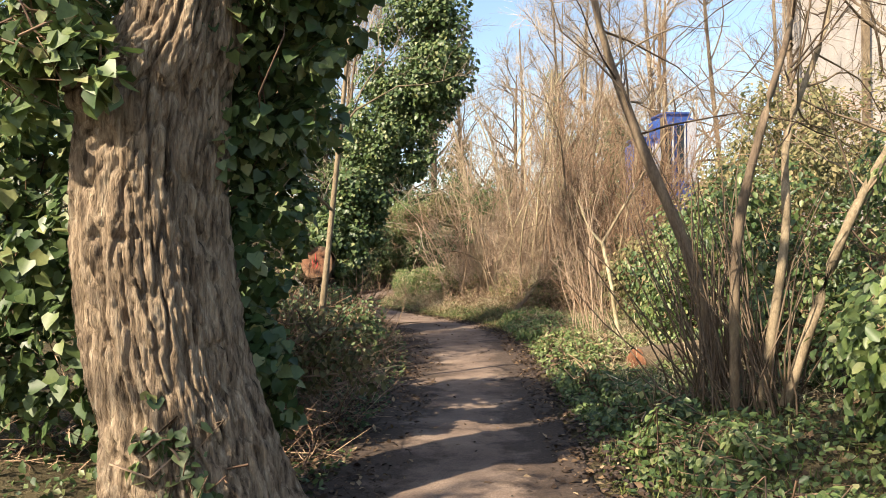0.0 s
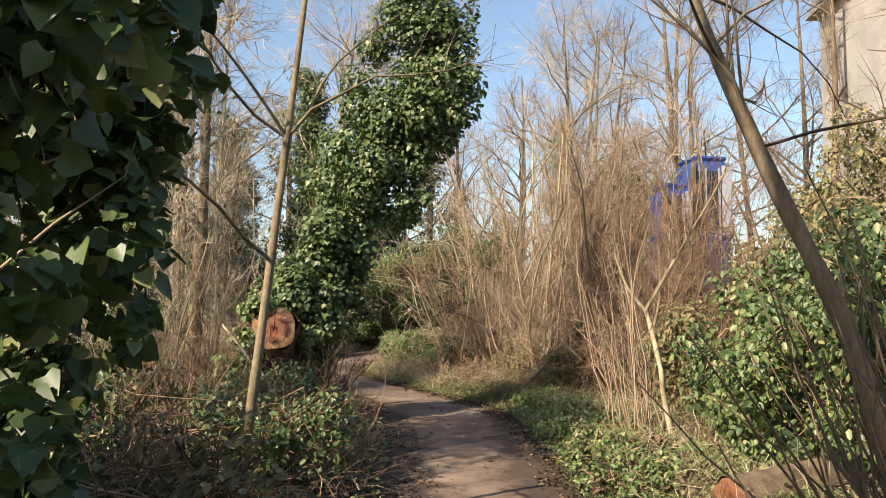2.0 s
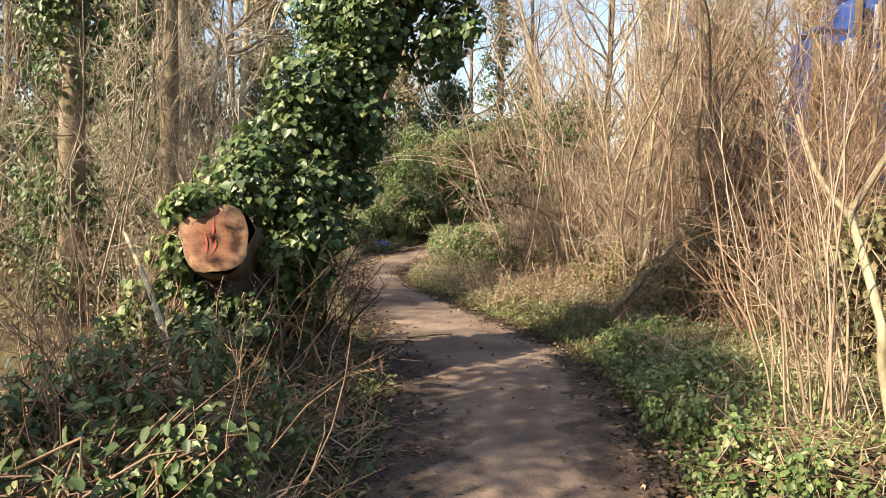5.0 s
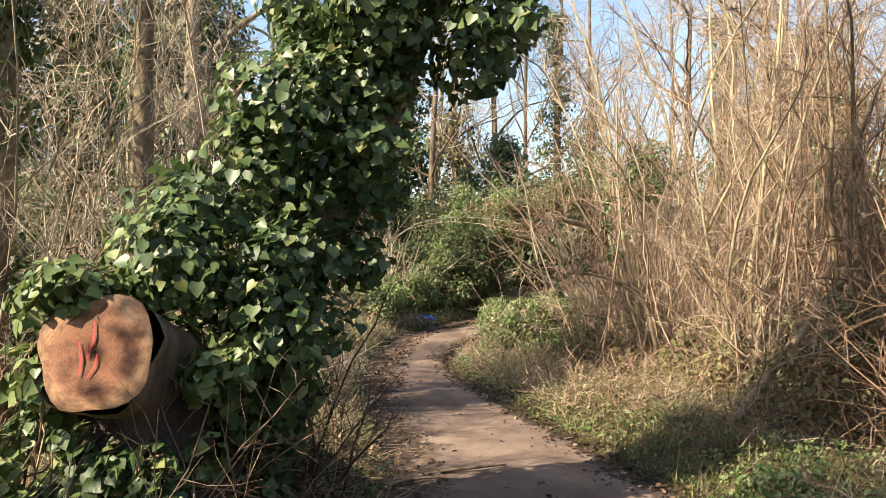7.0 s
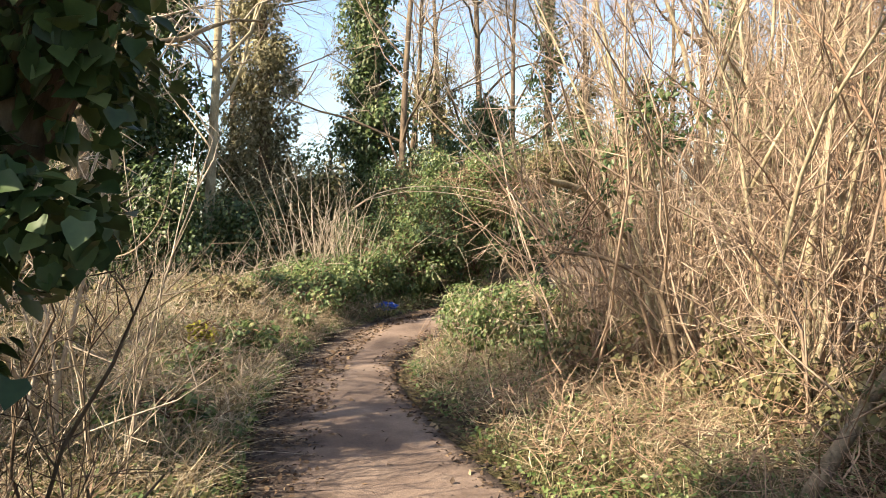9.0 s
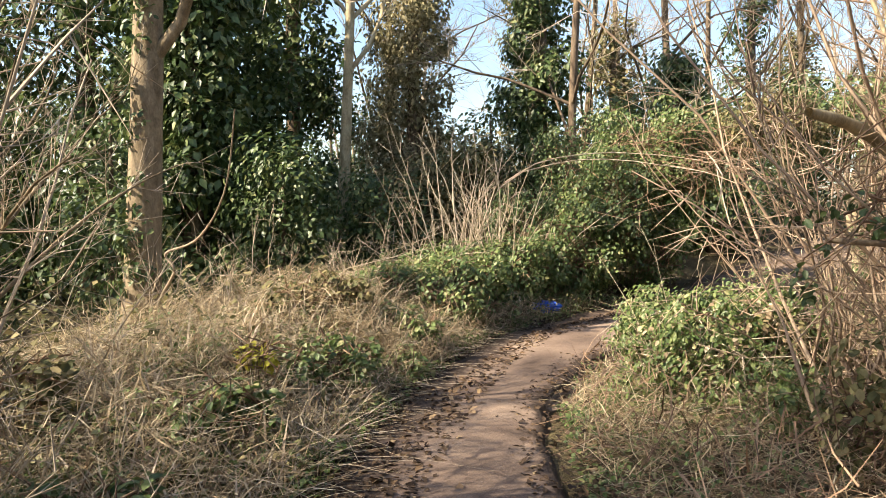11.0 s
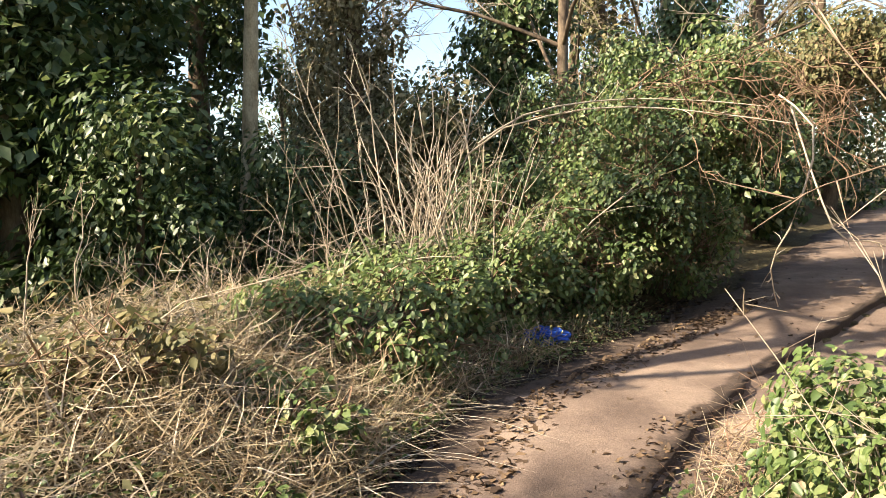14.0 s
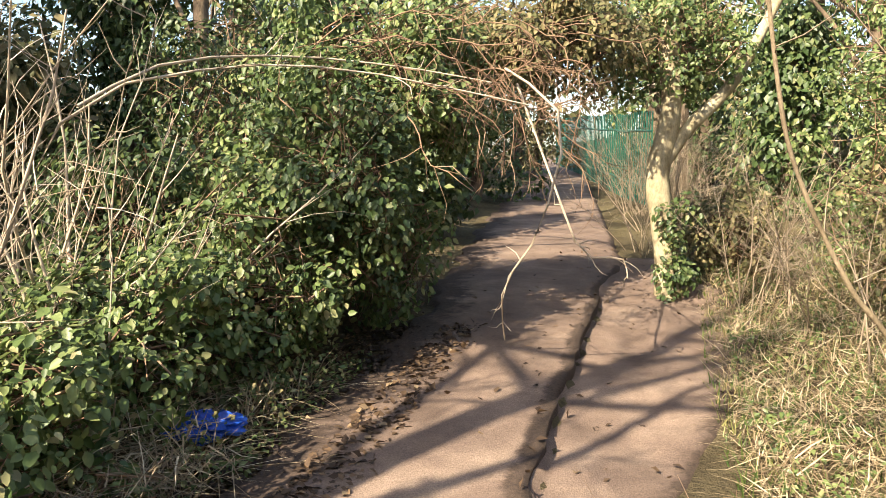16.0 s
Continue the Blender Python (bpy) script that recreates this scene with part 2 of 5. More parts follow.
def thing(name, at, label, category, group="", kind=""):
    ob = new(name)
    ob.location = at
    ob.empty_display_size = 0.2
    bpy.context.view_layer.update()
    return tagged(ob, label, category, group, kind)


def keep(ob, parent):
    """Parent a mesh made in world coordinates under a thing that stands elsewhere."""
    ob.parent = parent
    ob.matrix_parent_inverse = Matrix.Translation(-Vector(parent.location))
    return ob


def unit(v):
    return v / np.maximum(np.linalg.norm(v, axis=-1, keepdims=True), 1e-9)


def tubes(P, R, sides=3):
    """Vertices and quads of tubes along P (n, k, 3) with radii R (n, k)."""
    P, R = np.asarray(P, float), np.asarray(R, float)
    n, k, _ = P.shape
    T = np.empty_like(P)
    T[:, 1:-1] = P[:, 2:] - P[:, :-2]
    T[:, 0], T[:, -1] = P[:, 1] - P[:, 0], P[:, -1] - P[:, -2]
    T = unit(T)
    ref = np.where(np.abs(T[..., 2:3]) > 0.9, np.array([1.0, 0, 0]), np.array([0, 0, 1.0]))
    U = unit(np.cross(T, ref))
    W = np.cross(T, U)
    a = np.linspace(0, 2 * np.pi, sides, endpoint=False)
    V = P[:, :, None] + R[:, :, None, None] * (np.cos(a)[:, None] * U[:, :, None] + np.sin(a)[:, None] * W[:, :, None])
    i = np.arange(n)[:, None, None] * k * sides + np.arange(k - 1)[None, :, None] * sides
    s, s2 = np.arange(sides), (np.arange(sides) + 1) % sides
    F = np.stack([i + s, i + s2, i + s2 + sides, i + s + sides], -1).reshape(-1, 4)
    return V.reshape(-1, 3), F


def strips(P, Wd, H):
    """Flat blades along P (n, k, 3), half-width H (n, k) towards Wd (n, 3)."""
    n, k, _ = P.shape
    off = Wd[:, None] * H[..., None]
    V = np.stack([P - off, P + off], 2).reshape(-1, 3)
    i = np.arange(n)[:, None] * k * 2 + np.arange(k - 1)[None] * 2
    F = np.stack([i, i + 1, i + 3, i + 2], -1).reshape(-1, 4)
    return V, F


def join(*sets):
    V, F, o = [], [], 0
    for v, f in sets:
        V.append(v)
        F.append(np.asarray(f) + o)
        o += len(v)
    return np.concatenate(V), F


IVY_SHAPE = (np.array([(0, 0, 0), (-0.34, -0.1, 0.04), (-0.52, 0.22, 0.1), (-0.36, 0.5, 0.06), (0, 0.92, -0.1), (0.36, 0.5, 0.06), (0.52, 0.22, 0.1), (0.34, -0.1, 0.04)]),
             np.array([[0, 4, 3, 2, 1], [0, 7, 6, 5, 4]]))
OVAL_SHAPE = (np.array([(0, 0, 0), (-0.3, 0.3, 0.08), (-0.24, 0.7, 0.05), (0, 1, -0.08), (0.24, 0.7, 0.05), (0.3, 0.3, 0.08)]),
              np.array([[0, 3, 2, 1], [0, 5, 4, 3]]))


SMALL_SHAPE = (np.array([(0, 0, 0), (-0.3, 0.42, 0.08), (0, 1, -0.06), (0.3, 0.42, 0.08)]), np.array([[0, 2, 1], [0, 3, 2]]))


def leaves(P, N, size, shape=OVAL_SHAPE, droop=0.8, jitter=0.6):
    """A leaf at each place P, its face towards N, its tip hanging."""
    n = len(P)
    N = unit(N + rng.normal(0, jitter, (n, 3)))
    tip = rng.normal(0, 1, (n, 3)) + np.array([0, 0, -2.2 * droop])
    tip = unit(tip - (tip * N).sum(1, keepdims=True) * N)
    B = np.cross(tip, N)
    S, F = shape
    sz = (size * rng.uniform(0.55, 1.3, n))[:, None, None]
    V = P[:, None] + sz * (S[None, :, 0:1] * B[:, None] + S[None, :, 1:2] * tip[:, None] + S[None, :, 2:3] * N[:, None])
    FF = (np.arange(n)[:, None, None] * len(S) + F[None]).reshape(-1, F.shape[1])
    return V.reshape(-1, 3), FF


def clumps(centres, radii, n, size, shape=OVAL_SHAPE, fill=0.55, **kw):
    """n leaves over the outsides of many small clumps."""
    centres, radii = np.asarray(centres, float), np.asarray(radii, float)
    k = rng.choice(len(centres), n, p=radii ** 2 / (radii ** 2).sum())
    d = unit(rng.normal(0, 1, (n, 3)))
    r = radii[k] * (fill + (1 - fill) * rng.random(n) ** 0.5) * rng.uniform(0.85, 1.2, n)
    # leaves turn their faces to the light
    return leaves(centres[k] + d * r[:, None], d + np.array([0, 0, 0.2]) + 0.75 * np.array(sun_dir), size, shape, jitter=0.45, **kw)


def wander(base, way, length, k=6, bend=0.15, droop=0.0):
    """Polylines that start at base (n, 3) towards way, wandering a little."""
    base, way = np.asarray(base, float), unit(np.asarray(way, float))
    n = len(base)
    length = np.broadcast_to(length, (n,))
    P = np.empty((n, k, 3))
    P[:, 0] = base
    d = way.copy()
    for i in range(1, k):
        d = unit(d + rng.normal(0, bend, (n, 3)) + np.array([0, 0, -droop]))
        P[:, i] = P[:, i - 1] + d * (length / (k - 1))[:, None]
    return P


def side_twigs(P, per, length, radius, spread=0.9, up=0.3, k=4, bend=0.2, lo=0.25, droop=0.0):
    """Twigs that leave the polylines P; gives their own polylines and radii."""
    n, m, _ = P.shape
    idx = np.repeat(np.arange(n), per)
    u = rng.uniform(lo, 1, len(idx)) * (m - 1)
    i = np.minimum(u.astype(int), m - 2)
    f = (u - i)[:, None]
    b = P[idx, i] * (1 - f) + P[idx, i + 1] * f
    d = unit(P[idx, i + 1] - P[idx, i])
    way = unit(d + rng.normal(0, spread, d.shape) + np.array([0, 0, up]))
    L = length * rng.uniform(0.4, 1.3, len(idx)) * (1.15 - 0.6 * u / (m - 1))
    Q = wander(b, way, L, k, bend, droop)
    R = radius * rng.uniform(0.7, 1.2, len(idx))[:, None] * np.linspace(1, 0.25, k)[None]
    return Q, R


def taper(n, k, r0, r1):
    r0 = np.broadcast_to(r0, (n,))
    return r0[:, None] * np.linspace(1, r1, k)[None]


def smooth_line(pts, k):
    """A smooth line of k places through a few."""
    pts = np.asarray(pts, float)
    u = np.linspace(0, len(pts) - 1, k)
    out = np.empty((k, pts.shape[1]))
    n = len(pts)
    for j, t in enumerate(u):
        i = min(int(t), n - 2)
        f = t - i
        p0, p1, p2, p3 = pts[max(i - 1, 0)], pts[i], pts[i + 1], pts[min(i + 2, n - 1)]
        out[j] = 0.5 * (2 * p1 + (p2 - p0) * f + (2 * p0 - 5 * p1 + 4 * p2 - p3) * f * f + (3 * p1 - p0 - 3 * p2 + p3) * f ** 3)
    return out


def box_bm(bm, sx, sy, sz, at, bevel=0.0):
    r = bmesh.ops.create_cube(bm, size=1.0, matrix=Matrix.LocRotScale(at, None, (sx, sy, sz)))
    if bevel:
        es = list({e for v in r["verts"] for e in v.link_edges})
        bmesh.ops.bevel(bm, geom=es, offset=bevel, segments=2, affect="EDGES")


def box_mesh(name, sx, sy, sz, at, mat, bevel=0.0):
    bm = bmesh.new()
    box_bm(bm, sx, sy, sz, at, bevel)
    me = bpy.data.meshes.new(name)
    bm.to_mesh(me)
    bm.free()
    me.materials.append(mat)
    return me

# ---- ground and path ----
PY = [-6, 2, 6, 8, 10.5, 12.4, 13.8, 15.7, 17, 18.5, 20, 21.5, 22.8, 24, 25, 26, 27.2, 28.2, 29.7, 31, 36.7, 45, 53, 70]
PL = [2.4, 2.05, 1.85, 1.8, 1.68, 1.35, 1.1, 0.4, -0.1, -0.8, -1.3, -1.7, -1.95, -2.0, -1.8, -1.5, -1.15, -0.85, -0.65, -0.4, 0.75, 2.8, 4.2, 7]
PR = [4.0, 3.6, 3.35, 3.2, 3.05, 2.9, 2.75, 2.3, 1.5, 0.6, -0.25, -0.85, -0.95, -0.85, -0.62, -0.33, 0.05, 0.4, 0.9, 1.5, 2.6, 4.2, 5.4, 8.2]
ZY = [-10, 18, 22, 24, 26, 28, 31, 37, 45, 60, 80]
ZZ = [0.0, 0.0, 0.02, 0.07, 0.13, 0.24, 0.4, 0.75, 1.3, 2.0, 2.4]


def path_l(y):
    return np.interp(y, PY, PL)


def path_r(y):
    return np.interp(y, PY, PR)


def path_z(y):
    return np.interp(y, ZY, ZZ)


def ripple(x, y):
    return (np.sin(x * 2.1 + 1.3 * np.sin(y * 0.9)) * np.cos(y * 1.7 + np.sin(x * 1.1)) + 0.5 * np.sin(x * 5.3 + y * 3.1) * np.cos(y * 4.7 - x * 2.2))


def smoothstep(a, b, v):
    t = np.clip((v - a) / (b - a), 0, 1)
    return t * t * (3 - 2 * t)


def ground_z(x, y):
    """Height of the ground: level under the path, banks to both sides."""
    x, y = np.asarray(x, float), np.asarray(y, float)
    dl, dr = path_l(y) - x, x - path_r(y)
    d = np.maximum(np.maximum(dl, dr), 0)
    z = path_z(y) - 0.05 + 0.0 * x
    left = np.interp(y, [0, 16, 19, 22, 26, 30], [0.12, 0.12, 0.36, 0.55, 0.4, 0.15])
    z = z + left * smoothstep(0.25, 1.7, dl) - 0.5 * smoothstep(3.0, 7.0, dl) * smoothstep(17, 21, y)
    lower = smoothstep(20.8, 21.8, y) * (1 - smoothstep(28.5, 30, y))
    z = z - 0.05 * lower * (dr > 0) + 0.14 * smoothstep(0.1, 1.3, dr) * (1 - lower) + 0.1 * lower * smoothstep(1.2, 2.4, dr)
    z = z + 1.6 * smoothstep(2.5, 7.0, dr) * smoothstep(8, 16, y)
    return z + 0.035 * ripple(x, y) * smoothstep(0.05, 0.6, d)


def grid_mesh(name, xs, ys, fn, mat):
    X, Y = np.meshgrid(xs, ys)
    V = np.stack([X, Y, fn(X, Y)], -1).reshape(-1, 3)
    nx, ny = len(xs), len(ys)
    i = (np.arange(ny - 1)[:, None] * nx + np.arange(nx - 1)[None]).ravel()
    return mesh_of(name, V, np.stack([i, i + 1, i + nx + 1, i + nx], -1), mat, True)


def spaced(near0, near1, step, far0, far1):
    a = np.arange(near0, near1 + step, step)
    lo = near0 - np.geomspace(step, near0 - far0, 26)[::-1]
    hi = a[-1] + np.geomspace(step, far1 - a[-1], 26)
    return np.concatenate([lo, a, hi])


ground = part("ground", grid_mesh("ground", spaced(-6, 7, 0.12, -900, 900), spaced(1, 33, 0.12, -900, 900), ground_z, SOIL))
tagged(ground, "brown woodland soil with grass and leaf litter", "ground", kind="structure")


def make_path():
    ys = np.arange(-4, 62, 0.08)
    wob = 0.06 * np.sin(ys * 3.1) + 0.04 * np.sin(ys * 7.7 + 1) + 0.03 * np.sin(ys * 15.3)
    wob2 = 0.035 * value_noise(ys * 0 + 0.5, ys * 1.9 + 20, 4, 8) + 0.03 * value_noise(ys * 0 + 0.5, ys * 6 + 20, 4, 9)
    l, r = path_l(ys) + wob - 0.3, path_r(ys) + wob2
    u = np.linspace(0, 1, 26)
    X = l[:, None] + (r - l)[:, None] * u
    Y = np.repeat(ys[:, None], len(u), 1)
    crown = 0.02 * (1 - (2 * u - 1) ** 2)
    Z = path_z(ys)[:, None] + crown + 0.006 * ripple(X * 3, Y * 3)
    Z[:, 0] -= 0.09
    slab = smoothstep(20.9, 21.6, ys) * (1 - smoothstep(28.6, 30, ys))
    Z[:, -1] -= 0.06 * (1 - slab)
    V = np.stack([X, Y, Z], -1)
    skirt = V[:, -1:].copy()
    skirt[:, 0, 0] += 0.01
    skirt[:, 0, 2] = path_z(ys) - 0.3
    V = np.concatenate([V, skirt], 1)
    m = V.shape[1]
    i = (np.arange(len(ys) - 1)[:, None] * m + np.arange(m - 1)[None]).ravel()
    me = mesh_of("path", V.reshape(-1, 3), np.stack([i, i + 1, i + m + 1, i + m], -1), PATHMAT, True)
    mud = np.zeros(V.shape[:2])
    wide = np.interp(ys, [0, 14, 18, 20, 70], [1.0, 1.0, 0.75, 0.6, 0.5])[:, None]
    du = np.minimum(X - l[:, None], (r[:, None] - X) * np.interp(ys, [0, 13, 17, 70], [1.0, 1.3, 3, 6])[:, None])
    mud[:, :-1] = np.clip(1 - du / wide, np.interp(ys, [0, 15, 18, 70], [0.14, 0.14, -0.1, -0.4])[:, None], 1)
    mud[:, -1] = 1
    at = me.attributes.new("mud", "FLOAT", "POINT")
    at.data.foreach_set("value", mud.ravel().astype(np.float32))
    return tagged(part("path", me), "trodden brown grit path with muddy edges", "path", kind="structure")


make_path()


def trodden():
    """The bare ground on the low side of the step."""
    ys = np.arange(21.3, 31.5, 0.08)
    wide = np.interp(ys, [21.3, 22, 24, 26, 28.3, 29.5, 30.5, 31.5], [0.1, 0.35, 0.6, 1.0, 1.75, 1.2, 0.8, 0.2]) + 0.16 * value_noise(ys * 0 + 0.5, ys * 1.7, 4, 12) + 0.08 * value_noise(ys * 0 + 0.5, ys * 5, 4, 13)
    l = path_r(ys) - 0.05
    u = np.linspace(0, 1, 22)
    X = l[:, None] + wide[:, None] * u
    Y = np.repeat(ys[:, None], len(u), 1)
    Z = ground_z(X, Y) + 0.02 + 0.012 * ripple(X * 4, Y * 4) - 0.05 * (u > 0.97)
    n = len(u)
    i = (np.arange(len(ys) - 1)[:, None] * n + np.arange(n - 1)[None]).ravel()
    me = mesh_of("trodden_earth", np.stack([X, Y, Z], -1).reshape(-1, 3), np.stack([i, i + 1, i + n + 1, i + n], -1), PATHMAT, True)
    mud = np.clip((u[None] - 0.75) * 3, -0.6, 1) * np.ones_like(X)
    at = me.attributes.new("mud", "FLOAT", "POINT")
    at.data.foreach_set("value", mud.ravel().astype(np.float32))
    return tagged(part("trodden_earth", me), "bare trodden earth beside the raised path edge", "ground", kind="structure")


trodden()

# ---- kinds of plants ----


def wood_lines(lines):
    """Tubes for a few limbs, each (places, r0, r1, sides)."""
    sets = []
    for pts, r0, r1, sides in lines:
        k = max(6, 4 * len(pts))
        sets.append(tubes(smooth_line(pts, k)[None], np.linspace(r0, r1, k)[None], sides))
    return join(*sets)


def limb_mesh(name, pts, r0, r1, mat, sides=8, rough=0.06):
    k = max(8, 5 * len(pts))
    P = smooth_line(pts, k)[None]
    R = np.linspace(r0, r1, k)[None] * (1 + rng.normal(0, rough, (1, k)))
    v, f = tubes(P, R, sides)
    return mesh_of(name, v, f, mat, True)


def spray(name, me):
    """The fine twigs of one plant, too many to tell apart."""
    return tagged(part(name, me), kind="stuff")


def ivy_mass(name, at, label, spots, n, size, mat=IVY, shape=IVY_SHAPE, stems=26, stem_mat=TWIG, category="ivy", fill=0.55):
    """A plant of leaf clumps. spots: rows of x, y, z, spread x, spread y, spread z, clumps, clump radius."""
    t = thing(name, at, label, category)
    C, R = [], []
    for x, y, z, sx, sy, sz, m, r in spots:
        d = unit(rng.normal(0, 1, (int(m), 3))) * rng.random((int(m), 1)) ** 0.4
        C.append(np.array([x, y, z]) + d * np.array([sx, sy, sz]))
        R.append(r * rng.uniform(0.6, 1.25, int(m)))
    C, R = np.concatenate(C), np.concatenate(R)
    C[:, 2] = np.maximum(C[:, 2], ground_z(C[:, 0], C[:, 1]) + 0.04)
    v, f = clumps(C, R, n, size, shape, fill)
    keep(part("foliage", mesh_of("foliage", v, f, mat)), t)
    if stems:
        i = rng.choice(len(C), stems)
        j = rng.choice(len(C), stems)
        a, b = C[i], C[j]
        near = np.linalg.norm(a - b, axis=1) < 1.4
        a, b = a[near], b[near]
        u = np.linspace(0, 1, 5)[None, :, None]
        P = a[:, None] * (1 - u) + b[:, None] * u + rng.normal(0, 0.07, (len(a), 5, 3))
        v, f = tubes(P, taper(len(a), 5, 0.007, 0.4), 3)
        keep(spray("stem_tangle", mesh_of("stem_tangle", v, f, stem_mat)), t)
    return t


def clear_of_path(P):
    """Which polylines keep out of the walked corridor."""
    x, y, z = P[..., 0], P[..., 1], P[..., 2]
    inside = (x > path_l(y) - 0.1) & (x < path_r(y) + 0.25) & (z < 3.0) & (y < 31)
    return ~inside.any(1)


def thicket(name, at, label, bases, way, length, r, mat, per=8, twig=0.5, twig_r=0.003, bend=0.1, up=0.4, lean=0.25, k=7, category="shrub", spread=0.7, lo=0.25, sub=0, group="", droop=0.0):
    """Many thin stems from the ground with side twigs."""
    t = thing(name, at, label, category, group)
    n = len(bases)
    ways = np.asarray(way, float) + rng.normal(0, lean, (n, 3)) * np.array([1, 1, 0.2])
    P = wander(bases, ways, length, k, bend, droop)
    P = P[clear_of_path(P)]
    n = len(P)
    r = r * rng.uniform(0.45, 1.35, n)
    each("stem", P, taper(n, k, r, 0.3), 4, mat, t)
    if per:
        Q, R = side_twigs(P, per, twig, twig_r, spread, up, lo=lo)
        ok = clear_of_path(Q)
        Q, R = Q[ok], R[ok]
        two = [tubes(Q, R, 3)]
        if sub:
            Q2, R2 = side_twigs(Q, sub, twig * 0.5, twig_r * 0.65, spread, up, k=2, lo=0.2)
            ok = clear_of_path(Q2)
            two.append(tubes(Q2[ok], R2[ok], 3))
        v, f = join(*two)
        keep(spray("twig_spray", mesh_of("twig_spray", v, f, mat)), t)
    return t


def each(name, P, R, sides, mat, parent):
    """Every polyline of P becomes a part of its own."""
    for p, r in zip(P, R):
        keep(part(name, mesh_of(name, *tubes(p[None], r[None], sides), mat, True)), parent)


def on_ground(xy):
    xy = np.asarray(xy, float)
    return np.column_stack([xy, ground_z(xy[:, 0], xy[:, 1]) - 0.03])


def scatter(n, x0, x1, y0, y1):
    return np.column_stack([rng.uniform(x0, x1, n), rng.uniform(y0, y1, n)])


def bare_tree(name, base, label, height, r, mat=PALEBARK, twig_mat=GREYTWIG, limbs=9, lean=(0, 0), seed=1, twigs=10, group="", first=0.35):
    """A leafless tree: trunk, limbs and a fine crown of twigs."""
    g = np.random.default_rng(seed)
    base = np.array(base, float)
    t = thing(name, base, label, "tree", group)
    top = base + np.array([lean[0], lean[1], height])
    mid = (base + top) / 2 + np.array([*g.normal(0, 0.012 * height if r > 0.06 else 0.01, 2), 0])
    trunk = smooth_line([base - np.array([0, 0, 0.1]), mid, top], 14)
    v, f = tubes(trunk[None], np.linspace(r, r * 0.2, 14)[None] * (1 + g.normal(0, 0.04, (1, 14))), 10)
    keep(part("trunk", mesh_of("trunk", v, f, mat, True)), t)
    u = g.uniform(first, 0.98, limbs)
    b = np.array([trunk[int(a * 13)] for a in u])
    az = g.uniform(0, 2 * np.pi, limbs)
    way = np.column_stack([np.cos(az), np.sin(az), g.uniform(0.5, 1.5, limbs)])
    L = height * (0.5 - 0.33 * u)
    P = wander(b, way, L, 7, 0.16)
    each("limb", P, taper(limbs, 7, r * 0.4 * (1.15 - 0.7 * u), 0.25), 6, mat, t)
    Q, R = side_twigs(P, twigs, height * 0.17, r * 0.1, 0.7, 0.4, k=4, bend=0.25)
    Q2, R2 = side_twigs(Q, 7, height * 0.08, r * 0.05, 0.7, 0.3, k=2)
    v, f = join(tubes(Q, R, 3), tubes(Q2, np.maximum(R2, 0.0016), 3))
    keep(part("crown", mesh_of("crown", v, f, twig_mat)), t)
    return t


def grass(name, label, xy, length, mat=GRASS, width=0.004, flop=0.6, kind="stuff", category="grass"):
    n = len(xy)
    B = on_ground(xy)
    az = rng.uniform(0, 2 * np.pi, n)
    L = length * rng.uniform(0.5, 1.3, n)
    out = np.column_stack([np.cos(az), np.sin(az), np.zeros(n)])
    fl = flop * rng.uniform(0.2, 1.4, n)
    u = np.linspace(0, 1, 4)
    P = B[:, None] + (out * fl[:, None])[:, None] * (L[:, None] * u ** 1.7)[..., None] + np.array([0, 0, 1.0]) * ((L / (1 + 0.6 * fl))[:, None] * (u - 0.35 * fl[:, None] * u ** 2.5))[..., None]
    side = np.column_stack([-np.sin(az), np.cos(az), np.zeros(n)])
    v, f = strips(P, side, width * np.array([1, 1, 0.7, 0.1])[None] * rng.uniform(0.6, 1.4, n)[:, None])
    return tagged(part(name, mesh_of(name, v, f, mat)), label, category, kind=kind)


def furrowed_trunk(name, axis, radii, mat, sides=300, depth=0.034):
    """A trunk with deep vertical ridges."""
    k = len(axis)
    a = np.linspace(0, 2 * np.pi, sides, endpoint=False)
    h = np.concatenate([[0], np.cumsum(np.linalg.norm(np.diff(axis, axis=0), axis=1))])
    A, H = np.meshgrid(a, h)
    t = A / (2 * np.pi)
    wob = 0.5 * value_noise(t * 9, H * 2.2, 9, 5) + 0.22 * value_noise(t * 31, H * 9, 31, 6)
    n1 = value_noise(t * 54 + wob * 1.3, H * 4.2, 54, 1)
    n2 = value_noise(t * 96 + wob, H * 10.0, 96, 2)
    n3 = value_noise(t * 120, H * 30.0, 120, 3)
    plate = np.minimum(np.abs(n1) * 3.4, 1.0) ** 0.8
    plate2 = np.minimum(np.abs(n2) * 2.6, 1.0)
    lump = 0.5 * value_noise(t * 7, H * 3, 7, 4)
    flare = 0.05 * np.sin(A * 3 + 0.6) + 0.03 * np.sin(A * 5)
    Rr = np.asarray(radii)[:, None] * (1 + flare) + depth * (plate + 0.45 * plate2 + 0.22 * n3 + lump - 1.1)
    V = np.stack([axis[:, None, 0] + Rr * np.cos(A), axis[:, None, 1] + Rr * np.sin(A), axis[:, None, 2] + 0 * A], -1).reshape(-1, 3)
    i = np.arange(k - 1)[:, None] * sides
    s, s2 = np.arange(sides), (np.arange(sides) + 1) % sides
    F = np.stack([i + s, i + s2, i + s2 + sides, i + s + sides], -1).reshape(-1, 4)
    return mesh_of(name, V, F, mat, True)


